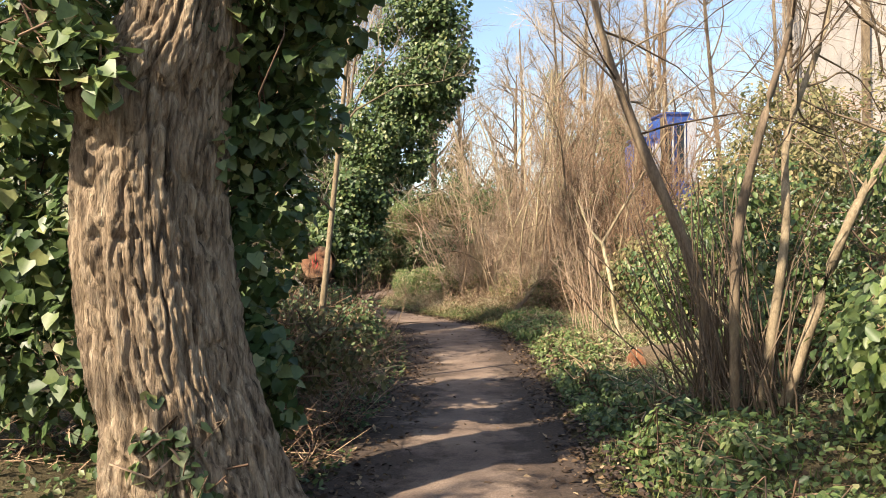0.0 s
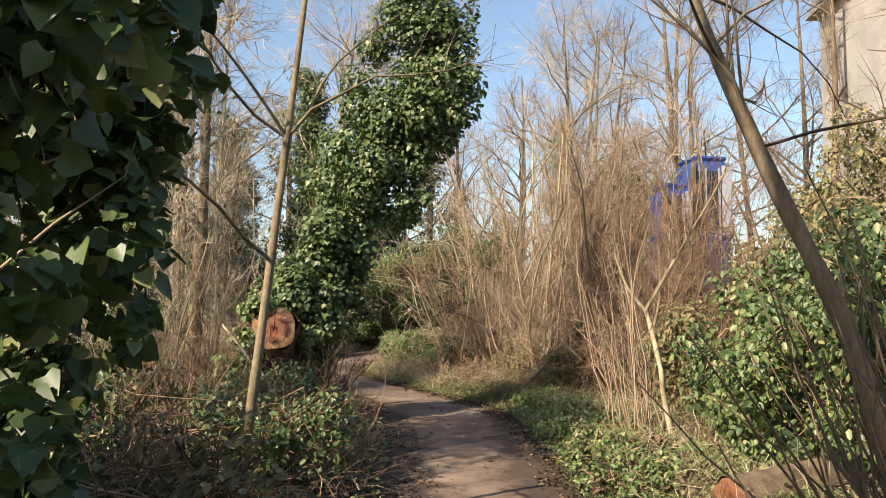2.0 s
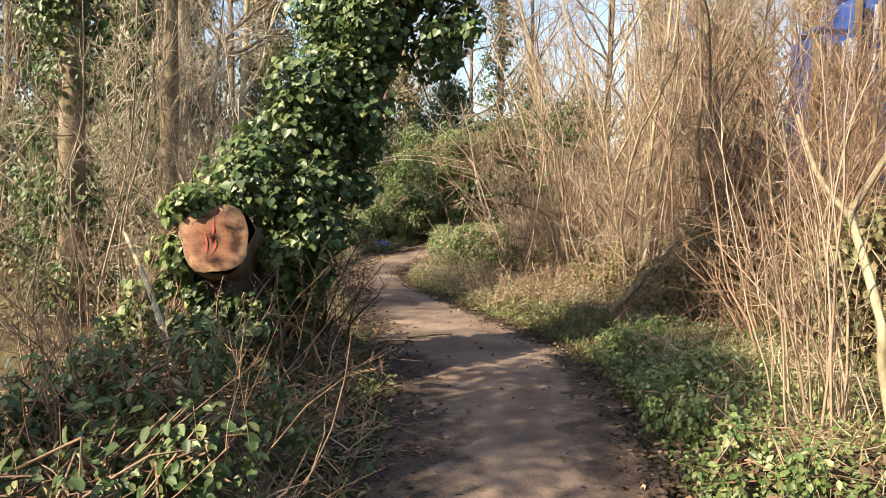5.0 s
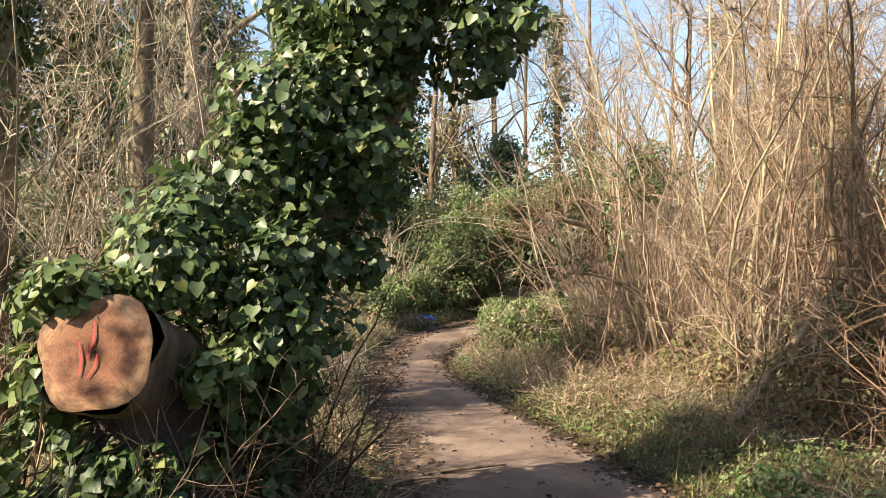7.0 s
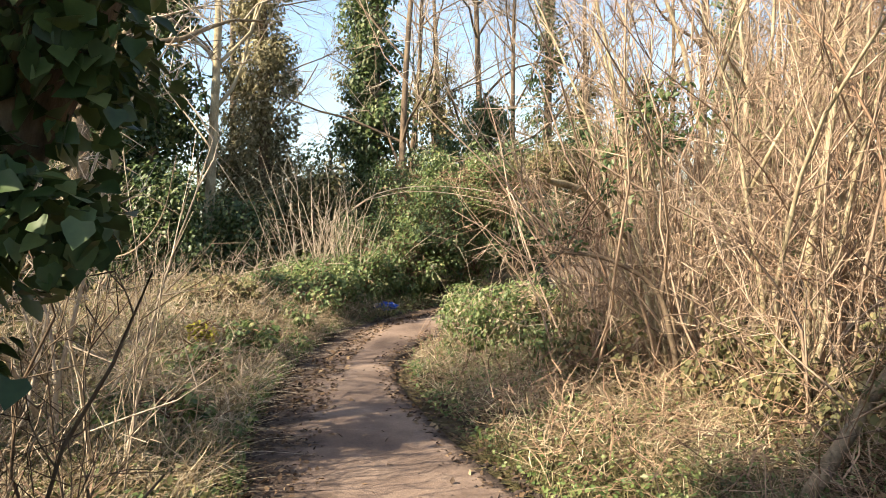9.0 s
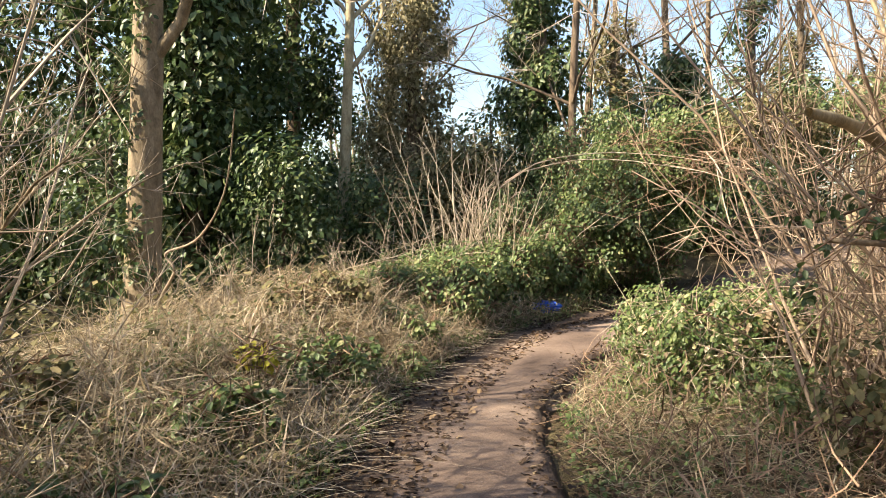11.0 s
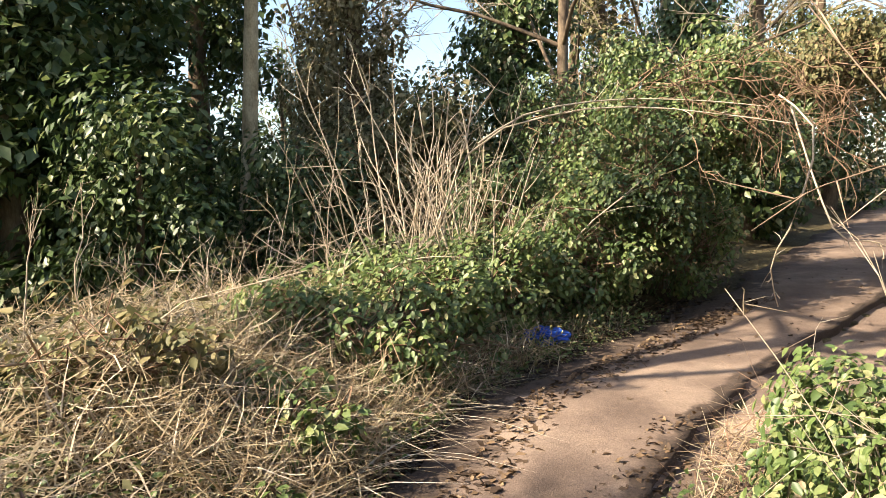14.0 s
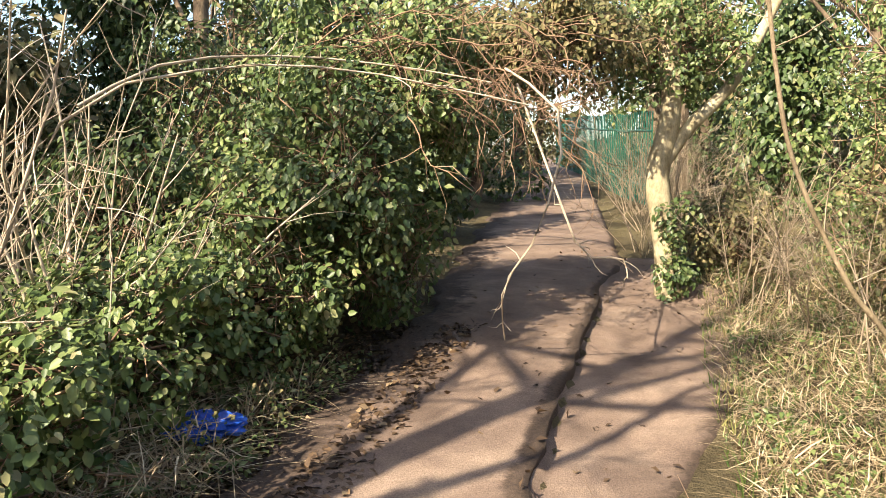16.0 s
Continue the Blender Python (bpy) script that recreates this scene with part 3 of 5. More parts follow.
# ---- the start: the great trunk and its ivy ----
big = thing("tree", (1.3, 5.3, 0), "thick leaning tree trunk with deeply furrowed brown bark", "tree")
ax = smooth_line([(1.36, 5.32, -0.1), (1.2, 5.3, 0.5), (1.05, 5.3, 1.3), (1.06, 5.3, 2.0), (1.22, 5.3, 2.6), (1.3, 5.35, 4.2), (1.2, 5.4, 6.5)], 330)
rad = np.interp(ax[:, 2], [-0.1, 0.2, 0.6, 1.3, 1.9, 2.3, 2.6, 4.2, 6.5], [0.53, 0.43, 0.37, 0.355, 0.345, 0.31, 0.24, 0.2, 0.14])
keep(part("trunk", furrowed_trunk("trunk", ax, rad, BARK)), big)
keep(part("stub", limb_mesh("stub", [(1.0, 5.15, 1.9), (0.93, 5.02, 2.0), (0.89, 4.96, 2.08), (0.88, 4.94, 2.14)], 0.1, 0.075, BARK, 14, 0.15)), big)
P = wander(np.tile((1.25, 5.35, 4.5), (9, 1)) + rng.normal(0, 0.3, (9, 3)) * np.array([0.1, 0.1, 2]), rng.normal(0, 1, (9, 3)) + np.array([0, 0, 0.8]), 3.0, 8, 0.15)
each("limb", P, taper(9, 8, 0.06, 0.3), 6, DARKBARK, big)
Q, R = side_twigs(P, 14, 0.9, 0.008, 0.8, 0.3)
keep(spray("twig_spray", mesh_of("twig_spray", *tubes(Q, R, 3), TWIG)), big)

ivy_mass("ivy", (1.7, 5.5, 0), "dark glossy ivy hanging from the furrowed trunk", [
    (1.5, 5.6, 2.5, 0.38, 0.4, 0.9, 34, 0.15), (1.78, 5.7, 2.75, 0.32, 0.35, 0.45, 20, 0.12),
    (1.38, 5.75, 1.6, 0.15, 0.25, 0.9, 22, 0.12), (1.4, 5.8, 0.7, 0.16, 0.25, 0.7, 14, 0.1), (1.5, 5.2, 3.3, 0.6, 0.5, 0.6, 24, 0.2), (1.25, 6.5, 2.3, 0.3, 0.35, 0.8, 34, 0.15), (1.5, 6.6, 2.7, 0.25, 0.3, 0.45, 20, 0.13), (1.05, 6.6, 1.1, 0.28, 0.3, 0.8, 28, 0.14)], 10500, 0.074, stems=60)
ivy_mass("ivy", (1.2, 4.95, 0), "small ivy patch climbing the foot of the trunk", [
    (1.26, 4.96, 0.45, 0.14, 0.06, 0.4, 16, 0.07), (1.4, 4.98, 0.15, 0.25, 0.06, 0.2, 12, 0.07)], 420, 0.065)
# The sprig's sunlight is painted: lighter leaves than the ivy around it.
ivy_mass("ivy", (0.75, 5.0, 2.4), "ivy sprig over a broken limb stub in the sunlit leaf colour", [
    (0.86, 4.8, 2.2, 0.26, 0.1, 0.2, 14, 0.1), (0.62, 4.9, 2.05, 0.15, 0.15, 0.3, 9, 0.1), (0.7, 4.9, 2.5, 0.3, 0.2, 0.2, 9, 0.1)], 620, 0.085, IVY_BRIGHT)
ivy_mass("ivy", (-0.2, 6.2, 0), "wall of dark ivy behind the great trunk", [
    (-0.1, 6.2, 1.2, 0.9, 0.5, 1.3, 60, 0.22), (-1.2, 6.2, 1.5, 1.0, 0.6, 1.5, 60, 0.25), (0.1, 6.4, 2.8, 0.9, 0.5, 0.9, 36, 0.24), (-1.6, 6.5, 2.6, 1.0, 0.5, 0.6, 24, 0.26)], 9000, 0.09, stems=120)

# ---- left side: sapling, brambles, stump and the ivy tree ----
bare_tree("sapling", (0.84, 9.08, 0.05), "slim pale sapling with mottled bark", 4.6, 0.04, GREYBARK, GREYTWIG, 9, (0.5, 0.05), 3, 4, first=0.4)
for cx, cy, rr, hh, nn, m in ((0.9, 7.6, 0.8, 0.75, 2600, OLIVE), (0.3, 8.8, 1.0, 0.85, 3000, IVY), (0.75, 10.2, 0.75, 0.7, 2200, IVY), (0.1, 11.4, 0.9, 0.7, 2400, IVY), (-0.8, 9.9, 1.0, 1.0, 2600, OLIVE)):
    ivy_mass("bramble", (cx, cy, ground_z(cx, cy)), "low tangled bramble with dark green leaves", [
        (cx, cy, 0.25 + hh * 0.3, rr, rr * 0.8, hh * 0.6, 34, 0.16)], nn, 0.055, m, OVAL_SHAPE, stems=120, category="bramble")
for cx, cy, nn in ((0.5, 7.6, 40), (-0.2, 9.4, 60), (0.6, 11.0, 50), (-0.9, 11.6, 60), (-0.2, 13.6, 40)):
    thicket("scrub", (cx, cy, ground_z(cx, cy)), "leafless tan and grey scrub stems beside the path", on_ground(scatter(nn, cx - 0.9, cx + 0.7, cy - 0.9, cy + 0.9)), (0, 0, 1), 1.3, 0.006, TWIG, 9, 0.4, 0.0025, 0.16, 0.2, 0.5)

stump = thing("log", (-0.17, 13.3, 0), "ivy-covered cut log with an orange sawn face marked in red", "log")
lp = smooth_line([(-0.17, 13.12, 1.2), (-0.3, 13.7, 1.0), (-0.5, 14.6, 0.55), (-0.6, 15.4, 0.2)], 16)
a = np.linspace(0, 2 * np.pi, 28, endpoint=False)
dirn = unit(lp[1] - lp[0])
uu = unit(np.cross(dirn, (0, 0, 1.0)))
ww = np.cross(uu, dirn)
rim = 0.235 * (np.abs(np.cos(a + 0.25)) ** 3.2 + np.abs(np.sin(a + 0.25)) ** 3.2) ** (-1 / 3.2) * (1 + 0.035 * np.sin(3 * a + 1) + 0.025 * np.sin(5 * a) + 0.012 * np.sin(9 * a))
V = np.concatenate([p + (rim * 1.05 * (1 + 0.02 * np.sin(11 * a + 5 * q)))[:, None] * (np.cos(a)[:, None] * uu + np.sin(a)[:, None] * ww) for q, p in enumerate(lp)])
ii = np.arange(15)[:, None] * 28
s_, s2_ = np.arange(28), (np.arange(28) + 1) % 28
keep(part("trunk", mesh_of("trunk", V, np.stack([ii + s_, ii + s2_, ii + s2_ + 28, ii + s_ + 28], -1).reshape(-1, 4), DARKBARK, True)), stump)

# Dark lump added below the log; its colour stands in for the shaded hollow.
keep(part("foot", limb_mesh("foot", [(-0.2, 13.66, -0.1), (-0.22, 13.6, 0.3), (-0.26, 13.56, 0.7), (-0.3, 13.66, 1.0)], 0.42, 0.24, MUD_SHADE, 16, 0.12)), stump)


def cut_face(centre, normal, rim, mat):
    n = Vector(normal).normalized()
    ux = np.array(n.cross(Vector((0, 0, 1))).normalized())
    uz = np.cross(ux, np.array(n))
    a = np.linspace(0, 2 * np.pi, len(rim), endpoint=False)
    rings = []
    for q, off in ((1.0, 0.0), (0.93, 0.008), (0.6, 0.014), (0.25, 0.011), (0.02, 0.013)):
        rings.append(np.asarray(centre) + np.array(n) * off + (rim * q)[:, None] * (np.cos(a)[:, None] * ux + np.sin(a)[:, None] * uz))
    V = np.concatenate(rings)
    m = len(rim)
    i = np.arange(len(rings) - 1)[:, None] * m
    s, s2 = np.arange(m), (np.arange(m) + 1) % m
    return mesh_of("cut_face", V, np.stack([i + s, i + s2, i + s2 + m, i + s + m], -1).reshape(-1, 4), mat, True)


sawn = keep(part("cut_face", cut_face(lp[0], -dirn, rim, CUTWOOD), label="orange sawn face"), stump)
for k, (ox, oz, hgt, rot) in enumerate(((0.02, 0.05, 0.16, 0.12), (0.06, -0.03, 0.14, -0.25), (0.0, -0.06, 0.1, 0.5))):
    c = lp[0] - dirn * 0.022
    p0, p1 = c + uu * (-ox - 0.3 * rot * hgt) - ww * -(oz - hgt / 2), c + uu * (-ox + 0.3 * rot * hgt) - ww * -(oz + hgt / 2)
    part("paint_mark", mesh_of("paint_mark", *strips(np.stack([p0, (p0 + p1) / 2 + uu * 0.012, p1])[None], uu[None], np.array([[0.003, 0.006, 0.002]])), REDPAINT), sawn, "red paint stroke")

itree = thing("ivy_tree", (-0.25, 14.4, 0), "leaning tree smothered in dark glossy ivy", "tree")
keep(part("trunk", limb_mesh("trunk", [(-0.3, 14.4, -0.1), (0.0, 14.5, 1.2), (0.55, 14.8, 2.6), (1.0, 15.1, 4.0), (1.4, 15.3, 5.4)], 0.19, 0.09, DARKBARK, 10)), itree)
C, R = [], []
for x, y, z, sx, sy, sz, m, r in ((-0.15, 14.2, 0.5, 0.35, 0.3, 0.45, 14, 0.16), (-0.05, 14.0, 1.5, 0.55, 0.5, 0.6, 34, 0.22), (0.35, 14.55, 1.9, 0.22, 0.25, 0.6, 20, 0.14), (0.02, 14.45, 0.75, 0.24, 0.24, 0.65, 26, 0.1), (-0.05, 14.3, 0.9, 0.22, 0.25, 0.6, 14, 0.13), (0.2, 14.5, 2.4, 0.5, 0.5, 0.6, 40, 0.22), (0.7, 14.8, 3.3, 0.85, 0.6, 0.6, 50, 0.24), (1.15, 15.1, 4.3, 1.0, 0.7, 0.7, 50, 0.27), (1.4, 15.3, 5.2, 0.95, 0.7, 0.6, 40, 0.26), (1.5, 15.3, 5.9, 0.7, 0.6, 0.35, 18, 0.22), (1.2, 14.6, 2.85, 0.3, 0.3, 0.15, 10, 0.1)):
    d = unit(rng.normal(0, 1, (m, 3))) * rng.random((m, 1)) ** 0.35
    C.append(np.array([x, y, z]) + d * np.array([sx, sy, sz]))
    R.append(r * rng.uniform(0.6, 1.25, m))
keep(part("foliage", mesh_of("foliage", *clumps(np.concatenate(C), np.concatenate(R), 32000, 0.066, IVY_SHAPE), IVY)), itree)

# ---- right side: coppice, cut log, fork, brambles ----
cop = thing("coppice", (4.6, 8.1, 0), "clump of many grey-brown coppice stems leaning outward", "shrub")
keep(part("leaning_trunk", limb_mesh("leaning_trunk", [(4.55, 8.3, 0.0), (4.3, 8.4, 1.2), (3.9, 8.6, 2.3), (3.6, 8.9, 3.4), (3.45, 9.1, 4.6)], 0.062, 0.026, DARKBARK, 10)), cop)
keep(part("trunk", limb_mesh("trunk", [(4.5, 7.9, 0.0), (4.5, 7.8, 1.4), (4.75, 7.9, 2.4), (5.1, 8.3, 3.3), (5.3, 8.6, 4.4)], 0.042, 0.018, DARKBARK, 10)), cop)
keep(part("trunk", limb_mesh("trunk", [(4.7, 8.0, 0.0), (4.95, 8.1, 1.4), (5.05, 8.3, 2.3), (5.5, 8.6, 3.4), (5.5, 8.8, 4.6)], 0.04, 0.018, GREYBARK, 10)), cop)
keep(part("trunk", limb_mesh("trunk", [(4.9, 8.0, 0.1), (5.5, 8.3, 1.5), (6.2, 8.6, 2.6), (6.9, 8.9, 3.8)], 0.045, 0.02, GREYBARK, 10)), cop)
B = on_ground(np.array([4.55, 8.15]) + rng.normal(0, 0.22, (110, 2)))
P = wander(B, np.array([-0.12, 0.1, 1.0]) + rng.normal(0, 0.2, (110, 3)), rng.uniform(0.6, 2.2, 110), 7, 0.09)
# The shade on these stems and twigs is put into their colour.
each("stem", P, taper(110, 7, 0.01, 0.4), 5, DARKTWIG, cop)
top = np.stack([smooth_line(p, 7) for p in ([(3.9, 8.6, 2.3), (3.6, 8.9, 3.4), (3.45, 9.1, 4.6)], [(5.0, 8.1, 2.6), (5.1, 8.3, 3.3), (5.3, 8.6, 4.4)], [(5.05, 8.3, 2.3), (5.5, 8.6, 3.4), (5.5, 8.8, 4.6)], [(5.5, 8.3, 1.5), (6.2, 8.6, 2.6), (6.9, 8.9, 3.8)])])
Q, R = side_twigs(top, 18, 1.4, 0.011, 1.0, 0.2, 6, 0.24, 0.0)
Q2, R2 = side_twigs(Q, 9, 0.55, 0.0035, 0.9, 0.1, 4)
keep(spray("twig_spray", mesh_of("twig_spray", *join(tubes(Q, R, 4), tubes(Q2, R2, 3)), DARKTWIG)), cop)

rlog = thing("log", (4.2, 10.1, 0), "short cut log with an orange sawn end", "log")
a2 = smooth_line([(4.05, 9.9, 0.17), (4.5, 10.2, 0.18), (5.0, 10.6, 0.2)], 8)
rim2 = 0.15 * (1 + 0.06 * np.sin(3 * a + 2) + 0.04 * np.sin(7 * a))
d2 = unit(a2[1] - a2[0])
u2 = unit(np.cross(d2, (0, 0, 1.0)))
w2 = np.cross(u2, d2)
V = np.concatenate([p + rim2[:, None] * (np.cos(a)[:, None] * u2 + np.sin(a)[:, None] * w2) for p in a2])
ii = np.arange(7)[:, None] * 28
keep(part("trunk", mesh_of("trunk", V, np.stack([ii + s_, ii + s2_, ii + s2_ + 28, ii + s_ + 28], -1).reshape(-1, 4), DARKBARK, True)), rlog)
keep(part("cut_face", cut_face(a2[0], -d2, rim2, LOGWOOD), label="orange sawn face"), rlog)

fork = thing("sapling", (4.25, 13.0, 0.1), "pale forked sapling with a bare crooked trunk", "tree")
keep(part("trunk", limb_mesh("trunk", [(4.3, 13.0, 0.0), (4.22, 13.1, 0.5), (4.18, 13.1, 0.85), (4.1, 13.5, 1.46)], 0.032, 0.027, PALEBARK, 10)), fork)
keep(part("limb", limb_mesh("limb", [(4.1, 13.5, 1.44), (4.35, 13.6, 1.85), (4.75, 13.7, 2.5), (5.1, 13.8, 3.1)], 0.027, 0.013, GREYBARK, 8)), fork)
keep(part("limb", limb_mesh("limb", [(4.1, 13.5, 1.44), (3.9, 13.5, 1.7), (3.75, 13.5, 2.1)], 0.024, 0.01, PALEBARK, 8)), fork)
P = np.stack([smooth_line([(4.35, 13.6, 1.85), (4.75, 13.7, 2.5), (5.1, 13.8, 3.1)], 7)])
Q, R = side_twigs(P, 22, 0.8, 0.008, 0.9, 0.2, 5, 0.25, 0.0)
keep(spray("twig_spray", mesh_of("twig_spray", *tubes(Q, R, 3), TWIG)), fork)
thicket("reed_clump", (3.85, 13.5, 0.1), "upright clump of tall straw-coloured stems", on_ground(np.array([3.95, 13.4]) + rng.normal(0, 0.14, (26, 2))), (-0.1, 0.02, 1), rng.uniform(1.2, 3.0, 26), 0.009, REED, 7, 0.6, 0.003, 0.09, 0.5, 0.16, sub=2)

# The first two bushes wear darker IVY as painted shade over the brambles.
for cx, cy, z, rx, ry, rz, cl, nn, m in (
        (5.6, 10.8, 1.1, 1.1, 1.2, 1.2, 70, 5600, IVY), (5.3, 12.5, 1.0, 0.9, 1.1, 1.1, 64, 5600, IVY), (4.75, 14.6, 0.8, 0.5, 0.7, 0.7, 36, 2600, OLIVE), (6.9, 12.6, 2.6, 1.1, 1.4, 1.4, 80, 7000, OLIVE), (5.0, 11.6, 0.7, 0.6, 0.8, 0.8, 44, 3600, IVY_BRIGHT), (7.6, 15.5, 2.8, 1.2, 1.4, 1.2, 60, 5000, OLIVE),
        (6.2, 7.4, 1.1, 0.9, 1.1, 1.1, 70, 6000, IVY_BRIGHT), (6.6, 9.0, 1.4, 0.9, 1.0, 1.3, 60, 5000, IVY), (5.1, 5.9, 0.75, 0.45, 0.7, 0.75, 48, 3600, IVY_BRIGHT), (5.3, 6.6, 0.6, 0.5, 0.7, 0.7, 34, 2400, IVY),
        (7.4, 9.6, 1.6, 1.2, 1.2, 1.4, 60, 4200, IVY), (5.4, 9.2, 0.5, 0.5, 0.6, 0.5, 24, 1700, IVY), (6.4, 14.6, 2.0, 1.2, 1.2, 1.2, 60, 4200, OLIVE)):
    ivy_mass("bramble", (cx, cy, ground_z(cx, cy)), "dense sunlit bramble bush with bright green leaves" if m is IVY_BRIGHT else "tangled ivy and bramble bush in olive greens",
             [(cx, cy, z, rx, ry, rz, cl, 0.24)], nn, 0.075, m, OVAL_SHAPE if cx < 6 else SMALL_SHAPE, stems=140, category="bush")
# Patches between y 7 and 10 take darker IVY to paint the shade there.
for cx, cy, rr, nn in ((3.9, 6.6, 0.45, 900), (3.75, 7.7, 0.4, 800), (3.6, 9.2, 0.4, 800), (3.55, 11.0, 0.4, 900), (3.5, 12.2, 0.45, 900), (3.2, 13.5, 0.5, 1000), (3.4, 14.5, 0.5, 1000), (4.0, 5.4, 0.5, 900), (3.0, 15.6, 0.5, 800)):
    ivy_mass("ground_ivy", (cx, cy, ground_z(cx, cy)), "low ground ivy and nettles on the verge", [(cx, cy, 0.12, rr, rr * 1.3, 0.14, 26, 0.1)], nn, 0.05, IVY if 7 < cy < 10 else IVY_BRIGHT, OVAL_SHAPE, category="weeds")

# ---- the tan thicket beyond ----
for cx, cy, sx, sy, nn, ht, mt in ((1.4, 21.7, 0.5, 0.5, 24, 2.6, REED), (2.0, 20.7, 0.8, 0.7, 50, 4.2, REED), (3.2, 20.2, 0.9, 0.8, 50, 4.8, REED), (4.6, 19.4, 1.0, 0.9, 50, 3.9, TWIG), (2.4, 22.4, 1.0, 0.8, 50, 5.4, REED), (3.6, 18.6, 0.7, 0.7, 18, 2.0, REED), (4.4, 22.0, 1.4, 1.4, 50, 4.8, TWIG), (5.6, 17.4, 1.0, 1.3, 40, 2.8, TWIG), (4.8, 16.4, 0.8, 0.9, 30, 2.2, TWIG), (6.9, 19.0, 1.2, 1.4, 50, 3.2, TWIG)):
    thicket("thicket", (cx, cy, ground_z(cx, cy)), "dense leafless thicket of straw-coloured upright stems" if mt is REED else "tangled leafless reddish-brown twig thicket",
            on_ground(scatter(nn, cx - sx, cx + sx, cy - sy, cy + sy)), (0, 0, 1), ht * rng.uniform(0.35, 1.1, nn), 0.014, mt, 9, 0.8, 0.005, 0.17, 0.12, 0.3, sub=3, spread=1.0, lo=0.1)


def stool(cx, cy, n, height, r, mat, twig_mat):
    """A coppice stool: several bare trunks fanning from one foot, twiggy to the tips."""
    z = float(ground_z(cx, cy))
    t = thing("coppice", (cx, cy, z), "bare coppiced shrub of pale trunks fanning from one foot", "shrub", "thicket coppices")
    az = rng.uniform(0, 2 * np.pi, n)
    lean = rng.uniform(0.08, 0.42, n)
    B = np.column_stack([cx + 0.12 * np.cos(az), cy + 0.12 * np.sin(az), np.full(n, z - 0.05)])
    P = wander(B, np.column_stack([lean * np.cos(az), lean * np.sin(az), np.ones(n)]), height * rng.uniform(0.6, 1.1, n), 9, 0.09)
    P = P[clear_of_path(P)]
    n = len(P)
    each("trunk", P, taper(n, 9, r * rng.uniform(0.5, 1.3, n), 0.25), 6, mat, t)
    Q, R = side_twigs(P, 22, 1.0, 0.0075, 0.75, 0.45, 6, 0.16, 0.15)
    ok = clear_of_path(Q)
    Q, R = Q[ok], R[ok]
    Q2, R2 = side_twigs(Q, 7, 0.42, 0.0034, 0.85, 0.2, 3, 0.25, 0.15)
    ok = clear_of_path(Q2)
    keep(spray("twig_spray", mesh_of("twig_spray", *join(tubes(Q, R, 3), tubes(Q2[ok], R2[ok], 3)), twig_mat)), t)
    return t


for cx, cy, n, hh, rr, mt in ((2.2, 20.6, 7, 5.0, 0.034, PALEBARK), (3.1, 19.8, 8, 5.2, 0.036, PALEBARK), (4.2, 19.0, 7, 4.6, 0.034, GREYBARK), (2.9, 21.8, 7, 6.0, 0.04, PALEBARK), (5.3, 17.6, 6, 3.6, 0.03, GREYBARK), (4.5, 16.3, 5, 3.0, 0.026, GREYBARK), (4.4, 20.8, 7, 5.6, 0.036, GREYBARK), (1.9, 22.4, 6, 5.2, 0.034, PALEBARK), (5.8, 19.4, 7, 4.6, 0.034, GREYBARK), (3.7, 23.2, 7, 6.2, 0.04, PALEBARK)):
    stool(cx, cy, n, hh, rr, mt, REED if mt is PALEBARK else TWIG)
for cx, cy, z, nn in ((1.6, 20.2, 0.4, 900), (2.6, 19.6, 0.5, 1100), (3.7, 18.9, 0.6, 1300), (3.4, 17.6, 0.35, 900), (4.6, 17.4, 0.6, 1200), (2.1, 20.6, 2.6, 500), (4.4, 20.6, 2.4, 700), (4.0, 18.0, 0.9, 1500), (4.9, 18.2, 1.3, 1500), (3.0, 18.6, 0.35, 1000), (5.2, 16.6, 0.9, 1400)):
    ivy_mass("ivy", (cx, cy, ground_z(cx, cy)), "olive ivy scrambling through the leafless thicket", [(cx, cy, z, 0.5, 0.35, 0.4, 16, 0.15)], nn, 0.06, OLIVE if z < 1 else IVY, OVAL_SHAPE, stems=40)
thicket("bramble", (3.3, 18.2, 0.1), "long arching bare bramble canes before the thicket", on_ground(scatter(40, 2.6, 5.0, 16.6, 19.6)), (-0.1, -0.2, 0.9), rng.uniform(0.8, 1.6, 40), 0.007, TWIG, 6, 0.45, 0.003, 0.16, 0.1, 0.6, sub=2, category="bramble", droop=0.12)
keep_log = thing("fallen_pole", (2.84, 17.56, 0.2), "bare grey pole leaning out of the thicket", "log")
keep(part("pole", limb_mesh("pole", [(2.7, 17.4, 0.06), (3.2, 18.0, 0.55), (3.8, 18.7, 1.15), (4.3, 19.4, 1.6)], 0.045, 0.03, GREYBARK, 10)), keep_log)
yp = thing("sapling", (1.75, 21.2, 0), "lichen-yellow leaning sapling trunk in the thicket", "tree")
keep(part("trunk", limb_mesh("trunk", [(1.9, 21.3, 0.0), (1.86, 21.3, 0.9), (1.78, 21.2, 1.45), (1.35, 20.7, 1.9), (1.05, 20.2, 2.0)], 0.07, 0.03, PALEBARK, 8)), yp)
ivy_mass("ivy", (1.5, 19.8, 1.2), "dark ivy sprigs scattered on a crooked stem", [(1.3, 19.6, 1.35, 0.35, 0.25, 0.35, 9, 0.05), (1.7, 19.8, 1.9, 0.3, 0.25, 0.4, 10, 0.06), (1.95, 20.0, 2.5, 0.3, 0.25, 0.35, 10, 0.07)], 620, 0.05, IVY, OVAL_SHAPE)
crook = thing("sapling", (2.1, 19.9, 0.1), "dark crooked stem bent through the thicket", "tree")
